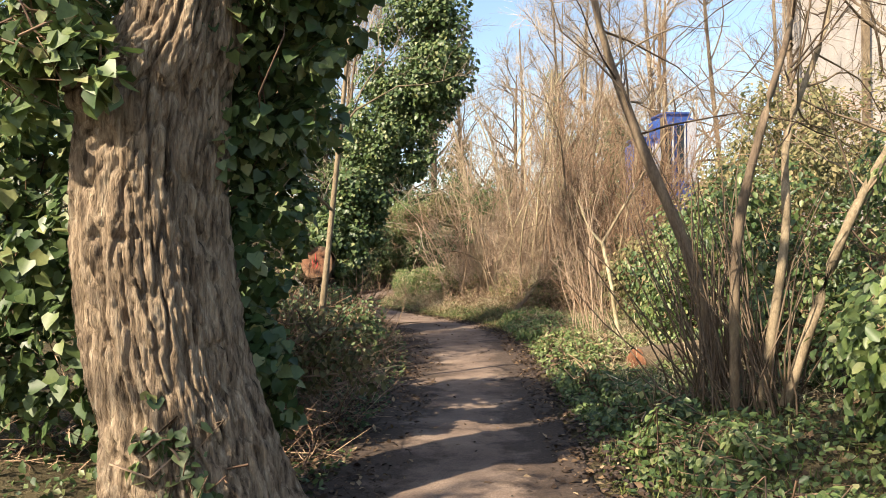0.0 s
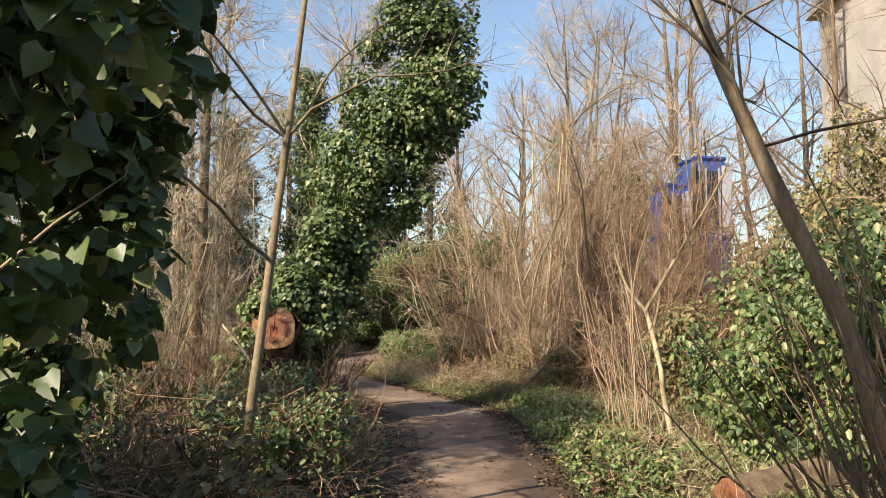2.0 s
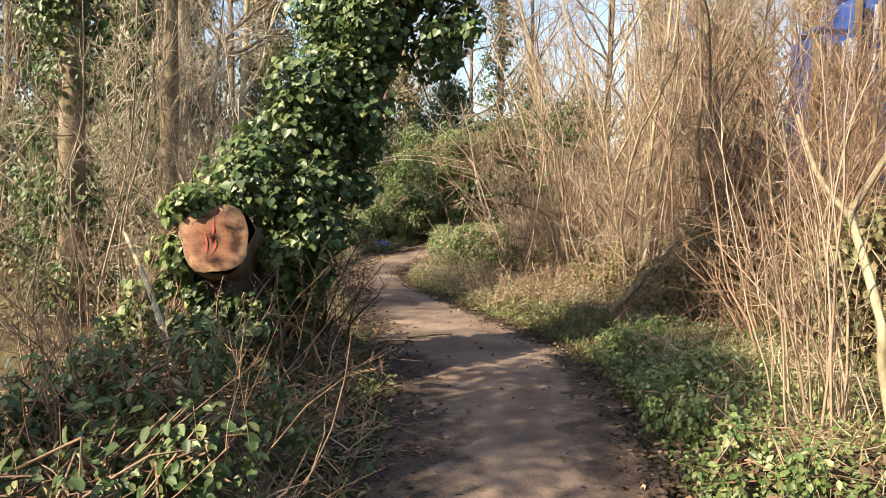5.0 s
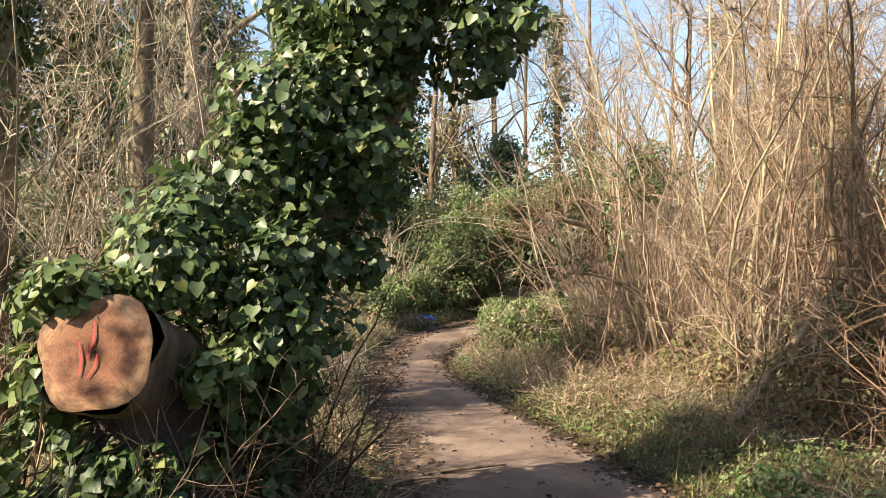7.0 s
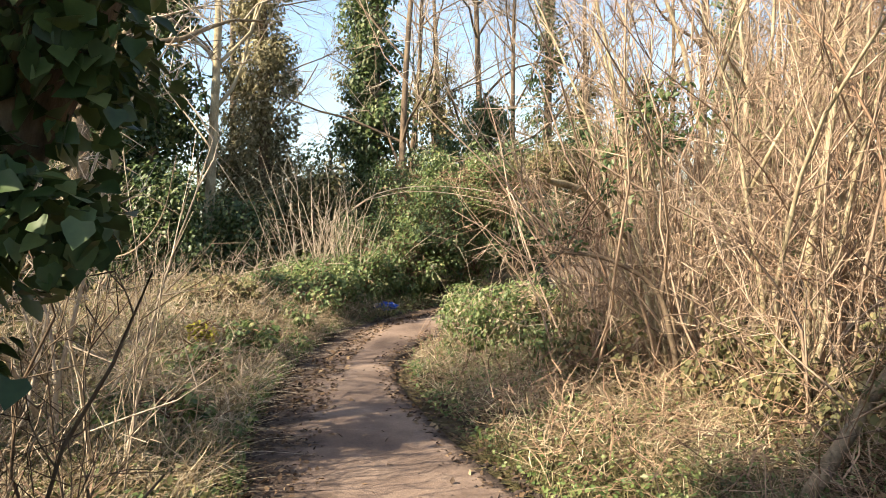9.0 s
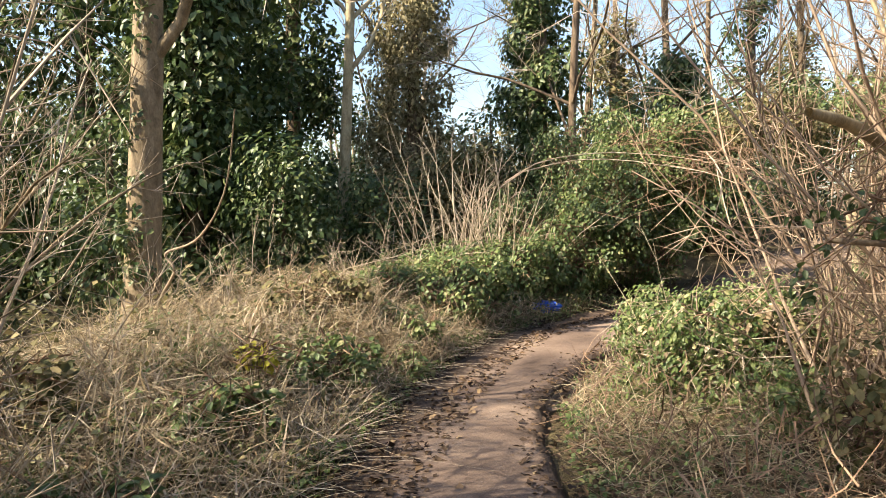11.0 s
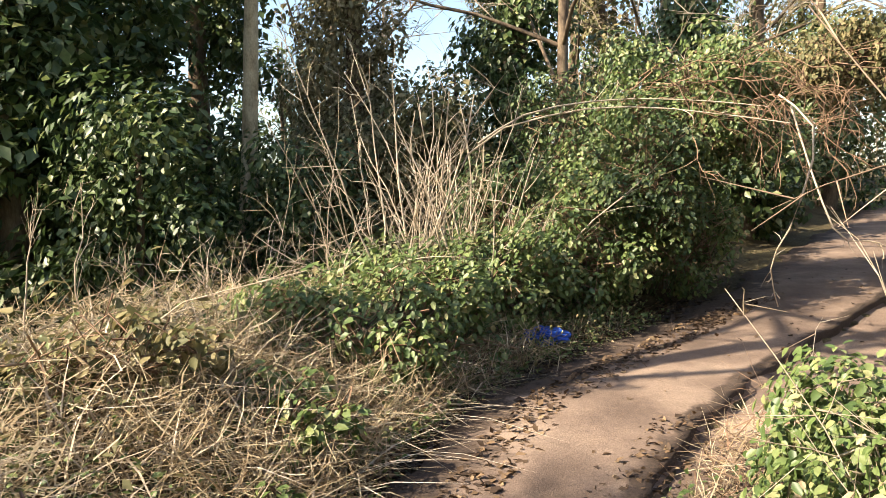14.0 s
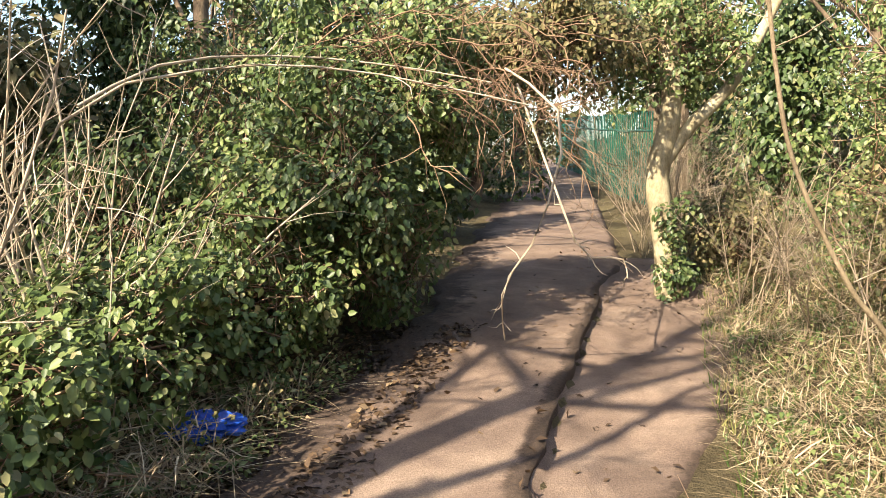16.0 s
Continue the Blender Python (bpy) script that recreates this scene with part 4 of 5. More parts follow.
keep(part("trunk", limb_mesh("trunk", [(2.25, 19.9, 0.0), (2.15, 19.8, 0.6), (2.0, 19.8, 1.05), (1.6, 19.7, 1.3), (1.15, 19.6, 1.36)], 0.032, 0.012, DARKBARK, 8)), crook)
keep(part("limb", limb_mesh("limb", [(2.05, 19.8, 0.95), (2.1, 19.9, 1.5), (1.95, 20.0, 2.1), (1.9, 20.0, 2.7)], 0.02, 0.008, DARKBARK, 7)), crook)
ivy_mass("mound", (0.0, 21.9, 0.1), "overgrown mound of ivy and dead leaves beside the path", [(-0.12, 22.05, 0.5, 0.32, 0.42, 0.34, 44, 0.13), (0.35, 21.5, 0.56, 0.44, 0.44, 0.34, 44, 0.13), (0.7, 21.9, 0.75, 0.45, 0.4, 0.4, 30, 0.13), (0.8, 21.05, 0.36, 0.4, 0.4, 0.25, 22, 0.12), (0.1, 21.6, 0.15, 0.5, 0.55, 0.14, 26, 0.11)], 14000, 0.042, IVY_BRIGHT, OVAL_SHAPE, stems=120, stem_mat=BLEACHED, category="bush")
ivy_mass("bramble", (0.7, 21.6, 0.2), "olive bramble and withered leaves behind the mound", [(0.8, 21.8, 0.5, 0.5, 0.5, 0.3, 24, 0.12)], 1600, 0.055, OLIVE, OVAL_SHAPE, stems=60, category="bramble")
ivy_mass("leaf_heap", (0.1, 21.7, 0.3), "withered brown leaves caught on the mound", [(0.1, 21.7, 0.55, 0.5, 0.5, 0.25, 20, 0.12), (0.5, 21.5, 0.7, 0.5, 0.5, 0.3, 16, 0.12)], 420, 0.05, DRY, OVAL_SHAPE, stems=20, category="dead leaves")
thicket("scrub", (0.5, 21.9, 0.2), "bare canes rising from the mound", on_ground(scatter(24, 0.0, 1.2, 21.2, 22.4)), (0, 0, 1), rng.uniform(0.6, 1.6, 24), 0.007, BLEACHED, 7, 0.5, 0.003, 0.16, 0.1, 0.6, sub=2)

# ---- left bank, saplings, hedge and arch ----
for cx, cy, nn in ((-2.8, 19.2, 12), (-3.8, 21.4, 8), (-4.0, 23.0, 10), (-4.2, 24.6, 14), (-1.6, 17.0, 12)):
    thicket("scrub", (cx, cy, ground_z(cx, cy)), "bare bleached twiggy scrub on the grassy bank", on_ground(scatter(nn, cx - 1, cx + 0.7, cy - 1, cy + 1)), (0, 0, 1), rng.uniform(0.5, 1.5, nn), 0.007, BLEACHED, 6, 0.45, 0.0032, 0.17, 0.15, 0.6, sub=2)
for cx, cy, rr, hh, nn, m in ((-2.7, 22.4, 0.4, 0.25, 900, IVY_BRIGHT), (-2.4, 20.6, 0.45, 0.3, 1000, IVY_BRIGHT), (-2.9, 23.7, 0.45, 0.3, 1000, IVY_BRIGHT), (-2.0, 19.0, 0.4, 0.25, 800, IVY_BRIGHT), (-3.4, 21.9, 0.5, 0.35, 900, OLIVE), (-2.35, 21.6, 0.3, 0.15, 600, IVY_BRIGHT), (-2.55, 24.6, 0.3, 0.2, 700, IVY_BRIGHT), (-1.5, 17.8, 0.4, 0.3, 800, IVY_BRIGHT), (-3.0, 18.6, 0.6, 0.4, 1000, OLIVE)):
    z = float(ground_z(cx, cy))
    ivy_mass("bramble", (cx, cy, z), "low bramble clump among dead grass on the bank", [(cx, cy, z + hh * 0.6, rr, rr, hh * 0.6, 16, 0.11)], nn, 0.065, m, OVAL_SHAPE, stems=40, category="bramble")
thicket("sapling", (-3.56, 25.3, 0.3), "clump of slender bare pinkish shoots", on_ground(np.array([-3.4, 25.5]) + rng.normal(0, 0.35, (50, 2))), (0.1, 0, 1), rng.uniform(1.2, 2.6, 50), 0.011, BLEACHED, 8, 0.6, 0.004, 0.13, 0.2, 0.36)
for cx, cy, z, rx, ry, rz, cl, nn, m in ((-2.75, 23.7, 0.5, 0.4, 0.5, 0.25, 30, 2200, IVY_BRIGHT), (-3.0, 24.5, 0.62, 0.5, 0.6, 0.4, 44, 3400, IVY_BRIGHT), (-3.4, 23.6, 0.6, 0.45, 0.5, 0.3, 30, 2200, IVY_BRIGHT), (-2.3, 26.6, 0.9, 0.6, 0.6, 0.7, 50, 4200, IVY_BRIGHT), (-1.7, 27.2, 1.5, 0.6, 0.6, 0.8, 54, 4400, IVY), (-1.6, 28.0, 2.4, 0.9, 0.8, 0.8, 60, 5200, IVY_BRIGHT), (-2.75, 25.7, 0.65, 0.6, 0.7, 0.5, 50, 4600, IVY_BRIGHT), (-3.2, 27.2, 1.0, 0.8, 0.9, 0.8, 60, 5000, IVY), (-2.2, 27.6, 1.2, 0.7, 0.8, 0.9, 60, 5200, IVY_BRIGHT), (-1.8, 28.8, 1.5, 0.6, 0.8, 1.0, 56, 4600, IVY), (-1.45, 28.1, 1.15, 0.5, 0.7, 0.9, 56, 4600, IVY_BRIGHT), (-1.1, 28.7, 2.3, 0.7, 0.7, 0.6, 56, 4600, IVY_BRIGHT), (0.2, 29.0, 2.85, 1.0, 0.8, 0.45, 60, 5200, OLIVE), (1.5, 29.6, 2.9, 0.9, 0.8, 0.6, 50, 4600, IVY_BRIGHT), (-3.5, 25.1, 0.6, 0.6, 0.6, 0.4, 40, 3400, IVY_BRIGHT), (-3.0, 29.8, 2.2, 1.2, 1.0, 1.2, 60, 4400, IVY), (2.5, 30.2, 0.8, 0.6, 0.8, 0.6, 40, 3400, OLIVE), (3.0, 27.4, 1.0, 0.7, 1.2, 1.0, 50, 3800, OLIVE), (3.6, 28.6, 1.4, 0.9, 1.4, 1.4, 54, 3800, IVY_BRIGHT), (4.4, 29.6, 2.9, 1.1, 1.2, 1.2, 54, 4200, IVY_BRIGHT), (3.9, 26.6, 2.2, 0.8, 1.0, 1.2, 44, 3400, OLIVE), (5.6, 31.5, 2.6, 1.2, 1.2, 1.6, 50, 3600, IVY)):
    ivy_mass("hedge_bush", (cx, cy, ground_z(cx, cy)), "dense evergreen bush arching beside the path", [(cx, cy, z, rx, ry, rz, int(cl * 1.3), 0.2)], int(nn * 1.35), 0.06, m, OVAL_SHAPE, stems=160, category="bush")
arch = thing("arching_branches", (-1.2, 27.5, 0.3), "bare bramble canes arching and hanging over the path", "shrub")
st = np.column_stack([rng.uniform(-1.4, 0.2, 60), rng.uniform(26.6, 28.6, 60), rng.uniform(1.9, 2.6, 60)])
P = wander(st, np.array([0.6, -0.5, 0.1]) + rng.normal(0, 0.8, (60, 3)), rng.uniform(0.4, 1.1, 60), 8, 0.34, 0.16)
Q, R = side_twigs(P, 6, 0.4, 0.004, 0.8, -0.2, 4, 0.25, 0.2, 0.1)
each("cane", P, taper(60, 8, 0.0055, 0.4), 4, TWIG, arch)
keep(spray("twig_spray", mesh_of("twig_spray", *tubes(Q, R, 3), TWIG)), arch)
han = np.stack([smooth_line(p, 10) for p in ([(-0.5, 27.2, 2.3), (-0.2, 26.6, 1.9), (-0.35, 26.5, 1.2), (-0.55, 26.8, 0.75), (-0.5, 27.1, 0.32)], [(-0.4, 27.3, 2.2), (-0.2, 26.9, 1.5), (0.0, 26.8, 1.0), (0.3, 26.9, 0.95), (0.35, 26.9, 0.8)], [(-2.9, 25.6, 1.9), (-2.6, 26.2, 2.2), (-2.0, 27.0, 2.35), (-1.2, 27.2, 2.3), (-0.6, 27.2, 2.2)], [(-3.4, 25.6, 1.0), (-3.0, 25.8, 1.9), (-2.3, 26.4, 2.2), (-1.5, 26.6, 2.2), (-0.4, 26.7, 2.0)])])
Q, R = side_twigs(han, 9, 0.3, 0.004, 0.8, 0.0, 4, 0.25, 0.3)
each("hanging_cane", han, taper(4, 10, 0.011, 0.45), 5, BLEACHED, arch)
keep(spray("twig_spray", mesh_of("twig_spray", *tubes(Q, R * 1.3, 3), BLEACHED)), arch)

bt = thing("tree", (1.45, 29.3, 0.3), "ivy-footed tree with a pale forked trunk beside the path", "tree")
keep(part("trunk", limb_mesh("trunk", [(1.47, 29.3, 0.1), (1.45, 29.4, 0.8), (1.38, 29.5, 1.5), (1.5, 29.5, 2.2), (1.45, 29.6, 3.4)], 0.14, 0.1, PALEBARK, 12)), bt)
keep(part("limb", limb_mesh("limb", [(1.42, 29.5, 1.6), (1.7, 29.5, 2.0), (2.2, 29.6, 2.5), (2.7, 29.7, 3.4)], 0.08, 0.05, PALEBARK, 10)), bt)
keep(part("ivy", mesh_of("ivy", *clumps(np.array([1.47, 29.3, 0.6]) + rng.normal(0, 1, (26, 3)) * np.array([0.12, 0.1, 0.4]), np.full(26, 0.12), 1300, 0.06), IVY)), bt)
vine = thing("sapling", (1.3, 25.2, 0.2), "thin crooked bare stem leaning beside the path", "tree")
keep(part("trunk", limb_mesh("trunk", [(1.7, 25.2, 0.1), (1.24, 25.3, 0.74), (1.02, 25.3, 1.01), (0.72, 25.3, 1.6), (0.6, 25.3, 2.1), (0.5, 25.3, 2.8)], 0.017, 0.01, GREYBARK, 8)), vine)
P = np.stack([smooth_line([(1.24, 25.3, 0.74), (0.72, 25.3, 1.6), (0.5, 25.3, 2.8)], 7)])
Q, R = side_twigs(P, 14, 0.7, 0.005, 0.9, 0.1, 5, 0.25, 0.0)
keep(spray("twig_spray", mesh_of("twig_spray", *tubes(Q, R, 3), GREYTWIG)), vine)

for cx, cy, nn, hh in ((2.3, 31.6, 34, 1.9), (2.9, 33.6, 30, 2.0), (3.4, 36.5, 30, 1.8), (2.4, 26.6, 26, 1.8), (2.2, 28.4, 26, 1.6)):
    thicket("scrub", (cx, cy, ground_z(cx, cy)), "bare grey scrub stems beside the tree and fence", on_ground(scatter(nn, cx - 0.45, cx + 0.5, cy - 0.8, cy + 0.8)), (-0.05, 0, 1), hh * rng.uniform(0.5, 1.1, nn), 0.008, GREYTWIG, 10, 0.6, 0.003, 0.14, 0.2, 0.3, sub=2)
thicket("shrub", (-0.25, 15.2, 0.05), "small bare many-stemmed shrub by the path", on_ground(np.array([-0.1, 15.0]) + rng.normal(0, 0.22, (36, 2))), (0.05, -0.1, 1), rng.uniform(0.6, 1.8, 36), 0.011, DARKTWIG, 9, 0.55, 0.004, 0.18, 0.1, 0.55, sub=3)
# Sunlight on the upper ivy is put into its leaf colour.
ivy_mass("ivy", (-0.35, 13.4, 1.2), "ivy growing over the cut log in the sunlit leaf colour", [(-0.4, 13.35, 1.42, 0.25, 0.3, 0.1, 14, 0.1), (-0.52, 13.35, 1.05, 0.15, 0.3, 0.35, 16, 0.1), (-0.75, 13.2, 0.5, 0.25, 0.3, 0.4, 18, 0.12), (0.14, 13.6, 0.9, 0.12, 0.3, 0.3, 12, 0.1)], 2300, 0.065, IVY_BRIGHT)
# The darker leaf colour paints the shade under the log.
ivy_mass("ivy", (-0.2, 13.4, 0.0), "ivy hanging below the cut log, darkened for the shade there", [(-0.2, 13.25, 0.45, 0.42, 0.14, 0.42, 30, 0.1)], 1500, 0.06, IVY)
ivy_mass("shrub", (0.45, 14.7, 0.05), "low leafy shrub beside the leaning tree", [(-0.3, 15.0, 0.3, 0.3, 0.3, 0.22, 12, 0.1)], 450, 0.06, IVY, OVAL_SHAPE, stems=60)

# ---- trees of the left and of the distance ----


def ivy_trunk_tree(at, label, r, height, width, n, mat=IVY, size=0.1, shape=SMALL_SHAPE, cl=110, taper_top=0.35, z0=0.3):
    x, y = at
    z = float(ground_z(x, y))
    t = thing("tree", (x, y, z), label, "tree")
    keep(part("trunk", limb_mesh("trunk", [(x, y, z - 0.1), (x + 0.1, y, z + height * 0.5), (x, y + 0.1, z + height)], r, r * 0.4, DARKBARK, 8)), t)
    u = rng.random(cl)
    w = width * (1 - (1 - taper_top) * u) * rng.uniform(0.3, 1.0, cl)
    az = rng.uniform(0, 2 * np.pi, cl)
    C = np.column_stack([x + w * np.cos(az), y + w * np.sin(az), z + z0 + u * (height - z0)])
    keep(part("foliage", mesh_of("foliage", *clumps(C, np.full(cl, 0.36) * rng.uniform(0.6, 1.3, cl), n, size, shape), mat)), t)
    return t


ivy_trunk_tree((-4.8, 32.0), "tall narrow tree wrapped in dark ivy", 0.2, 9.5, 1.15, 22000, IVY, 0.13, cl=170)
ivy_trunk_tree((-7.1, 30.4), "tall tree shrouded in pale olive creeper", 0.2, 8.0, 1.25, 24000, PALEOLIVE, 0.11, cl=200, taper_top=0.5)
for x, y, h, w in ((-8.7, 26.2, 8, 1.7), (-10.8, 25.2, 9, 1.9), (-7.7, 24.6, 6, 1.0), (-9.6, 29.5, 9, 1.6), (-12.5, 29.0, 10, 2.0), (-13.0, 24.0, 9, 1.8)):
    ivy_trunk_tree((x, y), "dark evergreen tree hung with ivy", 0.22, h, w, 15000, IVY, 0.165, cl=240, z0=0.1, taper_top=0.55)
# Three trees out of view, added only to shade the path and verge.
ivy_trunk_tree((-0.6, 1.4), "unseen ivy-topped tree added to cast shade", 0.15, 8.5, 0.9, 3600, IVY, 0.1, cl=60, z0=3.4, taper_top=0.8)
ivy_trunk_tree((-1.9, 9.9), "unseen ivy-topped tree added to cast shade", 0.14, 7.0, 0.85, 6000, IVY, 0.1, cl=70, z0=2.6, taper_top=0.8)
ivy_trunk_tree((-3.2, 7.4), "unseen ivy-topped tree added to cast shade", 0.15, 8.0, 0.95, 6500, IVY, 0.1, cl=80, z0=2.4, taper_top=0.8)
for x, y, h, w in ((4.9, 41.0, 9, 1.2), (-1.5, 42.0, 10, 1.3), (0.2, 38.5, 4, 1.4), (6.8, 37, 7, 1.6), (-8, 40, 10, 1.8), (-2.4, 35.0, 4.5, 1.2), (-1.2, 33.0, 3.0, 0.9), (6.2, 41, 6, 1.2), (-4.5, 37, 6, 1.6), (5.2, 34.5, 3.4, 1.2), (2.2, 46, 5, 1.8), (6.2, 46, 6, 1.8), (7.0, 33.5, 5, 1.4), (-0.4, 45, 6, 1.8)):
    ivy_trunk_tree((x, y), "distant tree with ivy on its trunk", 0.2, h, w, 5600, IVY if w < 1.5 else OLIVE, 0.15, z0=0.1)
for x, y, h, w, mt in ((-5.2, 29.0, 2.4, 1.2, OLIVE), (-6.4, 33.0, 3.6, 1.6, IVY), (-8.4, 32.0, 3.4, 1.6, OLIVE), (-10.5, 33.0, 4.5, 1.8, IVY), (-6.2, 28.6, 2.0, 1.0, OLIVE), (-9.2, 27.8, 2.6, 1.4, IVY), (-14.5, 27.0, 5.0, 2.2, IVY), (-11.5, 21.0, 4.0, 1.6, OLIVE), (-3.4, 34.0, 3.4, 1.3, IVY), (-12, 17, 4.5, 1.8, OLIVE), (-9.5, 12, 4.0, 1.6, OLIVE)):
    ivy_trunk_tree((x, y), "evergreen understorey bush among the trees", 0.06, h, w, 5000, mt, 0.13, cl=80, z0=0.1, taper_top=0.6)
lt = bare_tree("tree", (-4.98, 21.2, ground_z(-4.98, 21.2)), "tree with a thick brown trunk patched with ivy", 9.0, 0.2, GREYBARK, BLEACHED, 11, (-0.1, 0.3), 11, 10, first=0.22)
for zz, nn, rr in ((0.35, 400, 0.26), (1.0, 160, 0.16), (2.3, 220, 0.2), (3.2, 260, 0.26)):
    keep(part("ivy", mesh_of("ivy", *clumps(np.array([-4.98, 21.1, float(ground_z(-4.98, 21.2)) + zz]) + rng.normal(0, 1, (12, 3)) * np.array([rr * 0.6, rr * 0.5, 0.25]), np.full(12, 0.1), nn, 0.07), IVY)), lt)
bare_tree("tree", (-6.5, 26.8, ground_z(-6.5, 26.8)), "straight tree with smooth pale bark", 10.0, 0.13, PALEBARK, GREYTWIG, 10, (0.5, 0), 12, 8)
k = 20
for x, y, h in ((-3.0, 38, 13), (-2.0, 45, 14), (0.5, 41, 12), (-6, 44, 14), (3, 47, 13), (-11, 36, 13), (-7.0, 15.2, 7), (-9.0, 21.5, 9), (7.5, 26, 9), (5.0, 28, 8), (9.5, 22, 8), (2.8, 25.5, 6.5), (6.0, 33, 9), (12, 30, 10), (10, 16, 8)):
    bare_tree("tree", (x, y, float(ground_z(x, y))), "leafless grey-brown woodland tree", h, 0.05 + 0.008 * h, DARKBARK, GREYTWIG, 12, (rng.uniform(-1, 1), rng.uniform(-0.5, 0.5)), k, 10, "woodland trees", 0.2)
    k += 1
for x, y, nn, hh in ((-2.3, 16.6, 12, 4.4), (-3.9, 17.6, 12, 4.8), (-6.4, 17.6, 14, 5.0), (-1.2, 16.2, 7, 2.6), (-2.9, 14.9, 13, 4.6)):
    thicket("thicket", (x, y, ground_z(x, y)), "grey-brown leafless hazel thicket behind the brambles", on_ground(scatter(nn, x - 0.9, x + 0.9, y - 0.9, y + 0.9)), (0.05, 0, 1), hh * rng.uniform(0.4, 1.1, nn), 0.015, GREYTWIG if nn % 4 else BLEACHED, 14, 0.9, 0.0048, 0.16, 0.2, 0.3, sub=4, spread=1.0, lo=0.12)


def creeper_tree(at, label, height, r, width, stems, mat, ivy_n=0):
    """A trunk hidden by a hanging tangle of dry creeper stems, with some ivy among them."""
    x, y = at
    z = float(ground_z(x, y))
    t = thing("tree", (x, y, z), label, "tree")
    keep(part("trunk", limb_mesh("trunk", [(x, y, z - 0.1), (x + 0.12, y, z + height * 0.5), (x + 0.05, y + 0.2, z + height)], r, r * 0.5, GREYBARK, 10)), t)
    u = rng.random(stems) ** 0.8
    w = width * (0.35 + 0.65 * np.sin(np.pi * np.clip(u * 0.9 + 0.1, 0, 1))) * rng.random(stems) ** 0.6
    az = rng.uniform(0, 2 * np.pi, stems)
    B = np.column_stack([x + w * np.cos(az), y + w * np.sin(az), z + 0.1 + u * height])
    P = wander(B, np.column_stack([0.3 * np.cos(az), 0.3 * np.sin(az), rng.choice([-1.0, 1.0], stems)]), rng.uniform(0.6, 1.8, stems), 7, 0.28, 0.04)
    P[..., 2] = np.maximum(P[..., 2], z)
    Q, R = side_twigs(P, 5, 0.45, 0.0036, 0.9, -0.1, 4, 0.3, 0.1, 0.08)
    v, f = join(tubes(P, taper(stems, 7, 0.0065, 0.5), 3), tubes(Q, R, 3))
    keep(spray("creeper_tangle", mesh_of("creeper_tangle", v, f, mat)), t)
    if ivy_n:
        m = 60
        uu_, a_ = rng.random(m), rng.uniform(0, 2 * np.pi, m)
        C = np.column_stack([x + width * 0.55 * np.cos(a_), y + width * 0.55 * np.sin(a_), z + 0.2 + uu_ * height])
        keep(part("ivy", mesh_of("ivy", *clumps(C, np.full(m, 0.24) * rng.uniform(0.6, 1.3, m), ivy_n, 0.075, OVAL_SHAPE), IVY)), t)
    return t


creeper_tree((-3.0, 15.4), "tree trunk wrapped in dark ivy and dry creeper", 6.5, 0.16, 0.5, 160, GREYTWIG, 7000)
creeper_tree((-2.7, 16.8), "tree hung with a pale tangle of dry creeper", 6.0, 0.13, 0.7, 420, BLEACHED, 400)
k = 120
for x, y, h, r in ((-3.7, 18.6, 4.4, 0.05), (-2.5, 17.2, 3.8, 0.04)):
    bare_tree("tree", (x, y, float(ground_z(x, y))), "low bare tree with long bleached drooping twigs", h, r, GREYBARK, BLEACHED, 13, (rng.uniform(-0.4, 0.4), 0.2), k, 9, "low bare trees", 0.12)
    k += 1
for x, y, h, w in ((-6.9, 22.4, 2.4, 0.9), (-7.6, 20.4, 2.6, 1.0), (-6.0, 24.6, 1.9, 0.8), (-5.6, 26.6, 1.7, 0.8)):
    ivy_trunk_tree((x, y), "dark evergreen bush in the hollow behind the bank", 0.05, h, w, 4200, IVY, 0.1, cl=60, z0=0.05, taper_top=0.7)
k = 140
for x, y, h in ((5.6, 31.5, 10), (5.5, 36, 12), (8.0, 31, 11), (4.6, 25.0, 8), (9.5, 27, 10), (-3.6, 30.5, 11), (-2.2, 39, 12), (7.2, 23.5, 8), (11.5, 25, 9), (-5.6, 37, 12), (5.0, 39, 12)):
    bare_tree("tree", (x, y, float(ground_z(x, y))), "pale leafless tree with a fine twiggy crown", h, 0.04 + 0.006 * h, DARKBARK, BLEACHED if k % 2 else GREYTWIG, 15, (rng.uniform(-1, 1), rng.uniform(-0.5, 0.5)), k, 14, "pale trees", 0.2)
    k += 1

for x, y, nn, hh in ((-2.6, 17.2, 5, 3.4), (-1.6, 16.2, 4, 2.6), (-5.2, 18.4, 5, 4.2)):
    thicket("sapling", (x, y, ground_z(x, y)), "group of thin bare saplings with bleached twigs", on_ground(scatter(nn, x - 0.8, x + 0.8, y - 0.8, y + 0.8)), (0, 0, 1), hh * rng.uniform(0.6, 1.1, nn), 0.018, BLEACHED, 9, 1.1, 0.006, 0.12, 0.25, 0.25, sub=3, spread=1.0, lo=0.15, category="tree")

# ---- beyond the right side: house, blue cabins, green fence ----
house = thing("house", (14.7, 21.5, 1.5), "pale rendered house with a slate roof behind the trees", "house")
keep(part("wall", box_mesh("wall", 9, 5, 8.4, (14.7, 21.5, 4.6), RENDER_WALL, 0.03)), house)
bm = bmesh.new()
vs = [bm.verts.new(p) for p in ((9.95, 18.7, 8.75), (19.5, 18.7, 8.75), (19.5, 24.3, 8.75), (9.95, 24.3, 8.75), (9.95, 21.5, 10.6), (19.5, 21.5, 10.6))]
for fc in ((0, 1, 5, 4), (3, 4, 5, 2), (0, 4, 3), (1, 2, 5), (0, 3, 2, 1)):
    bm.faces.new([vs[q] for q in fc])
me = bpy.data.meshes.new("roof")
bm.to_mesh(me)
bm.free()
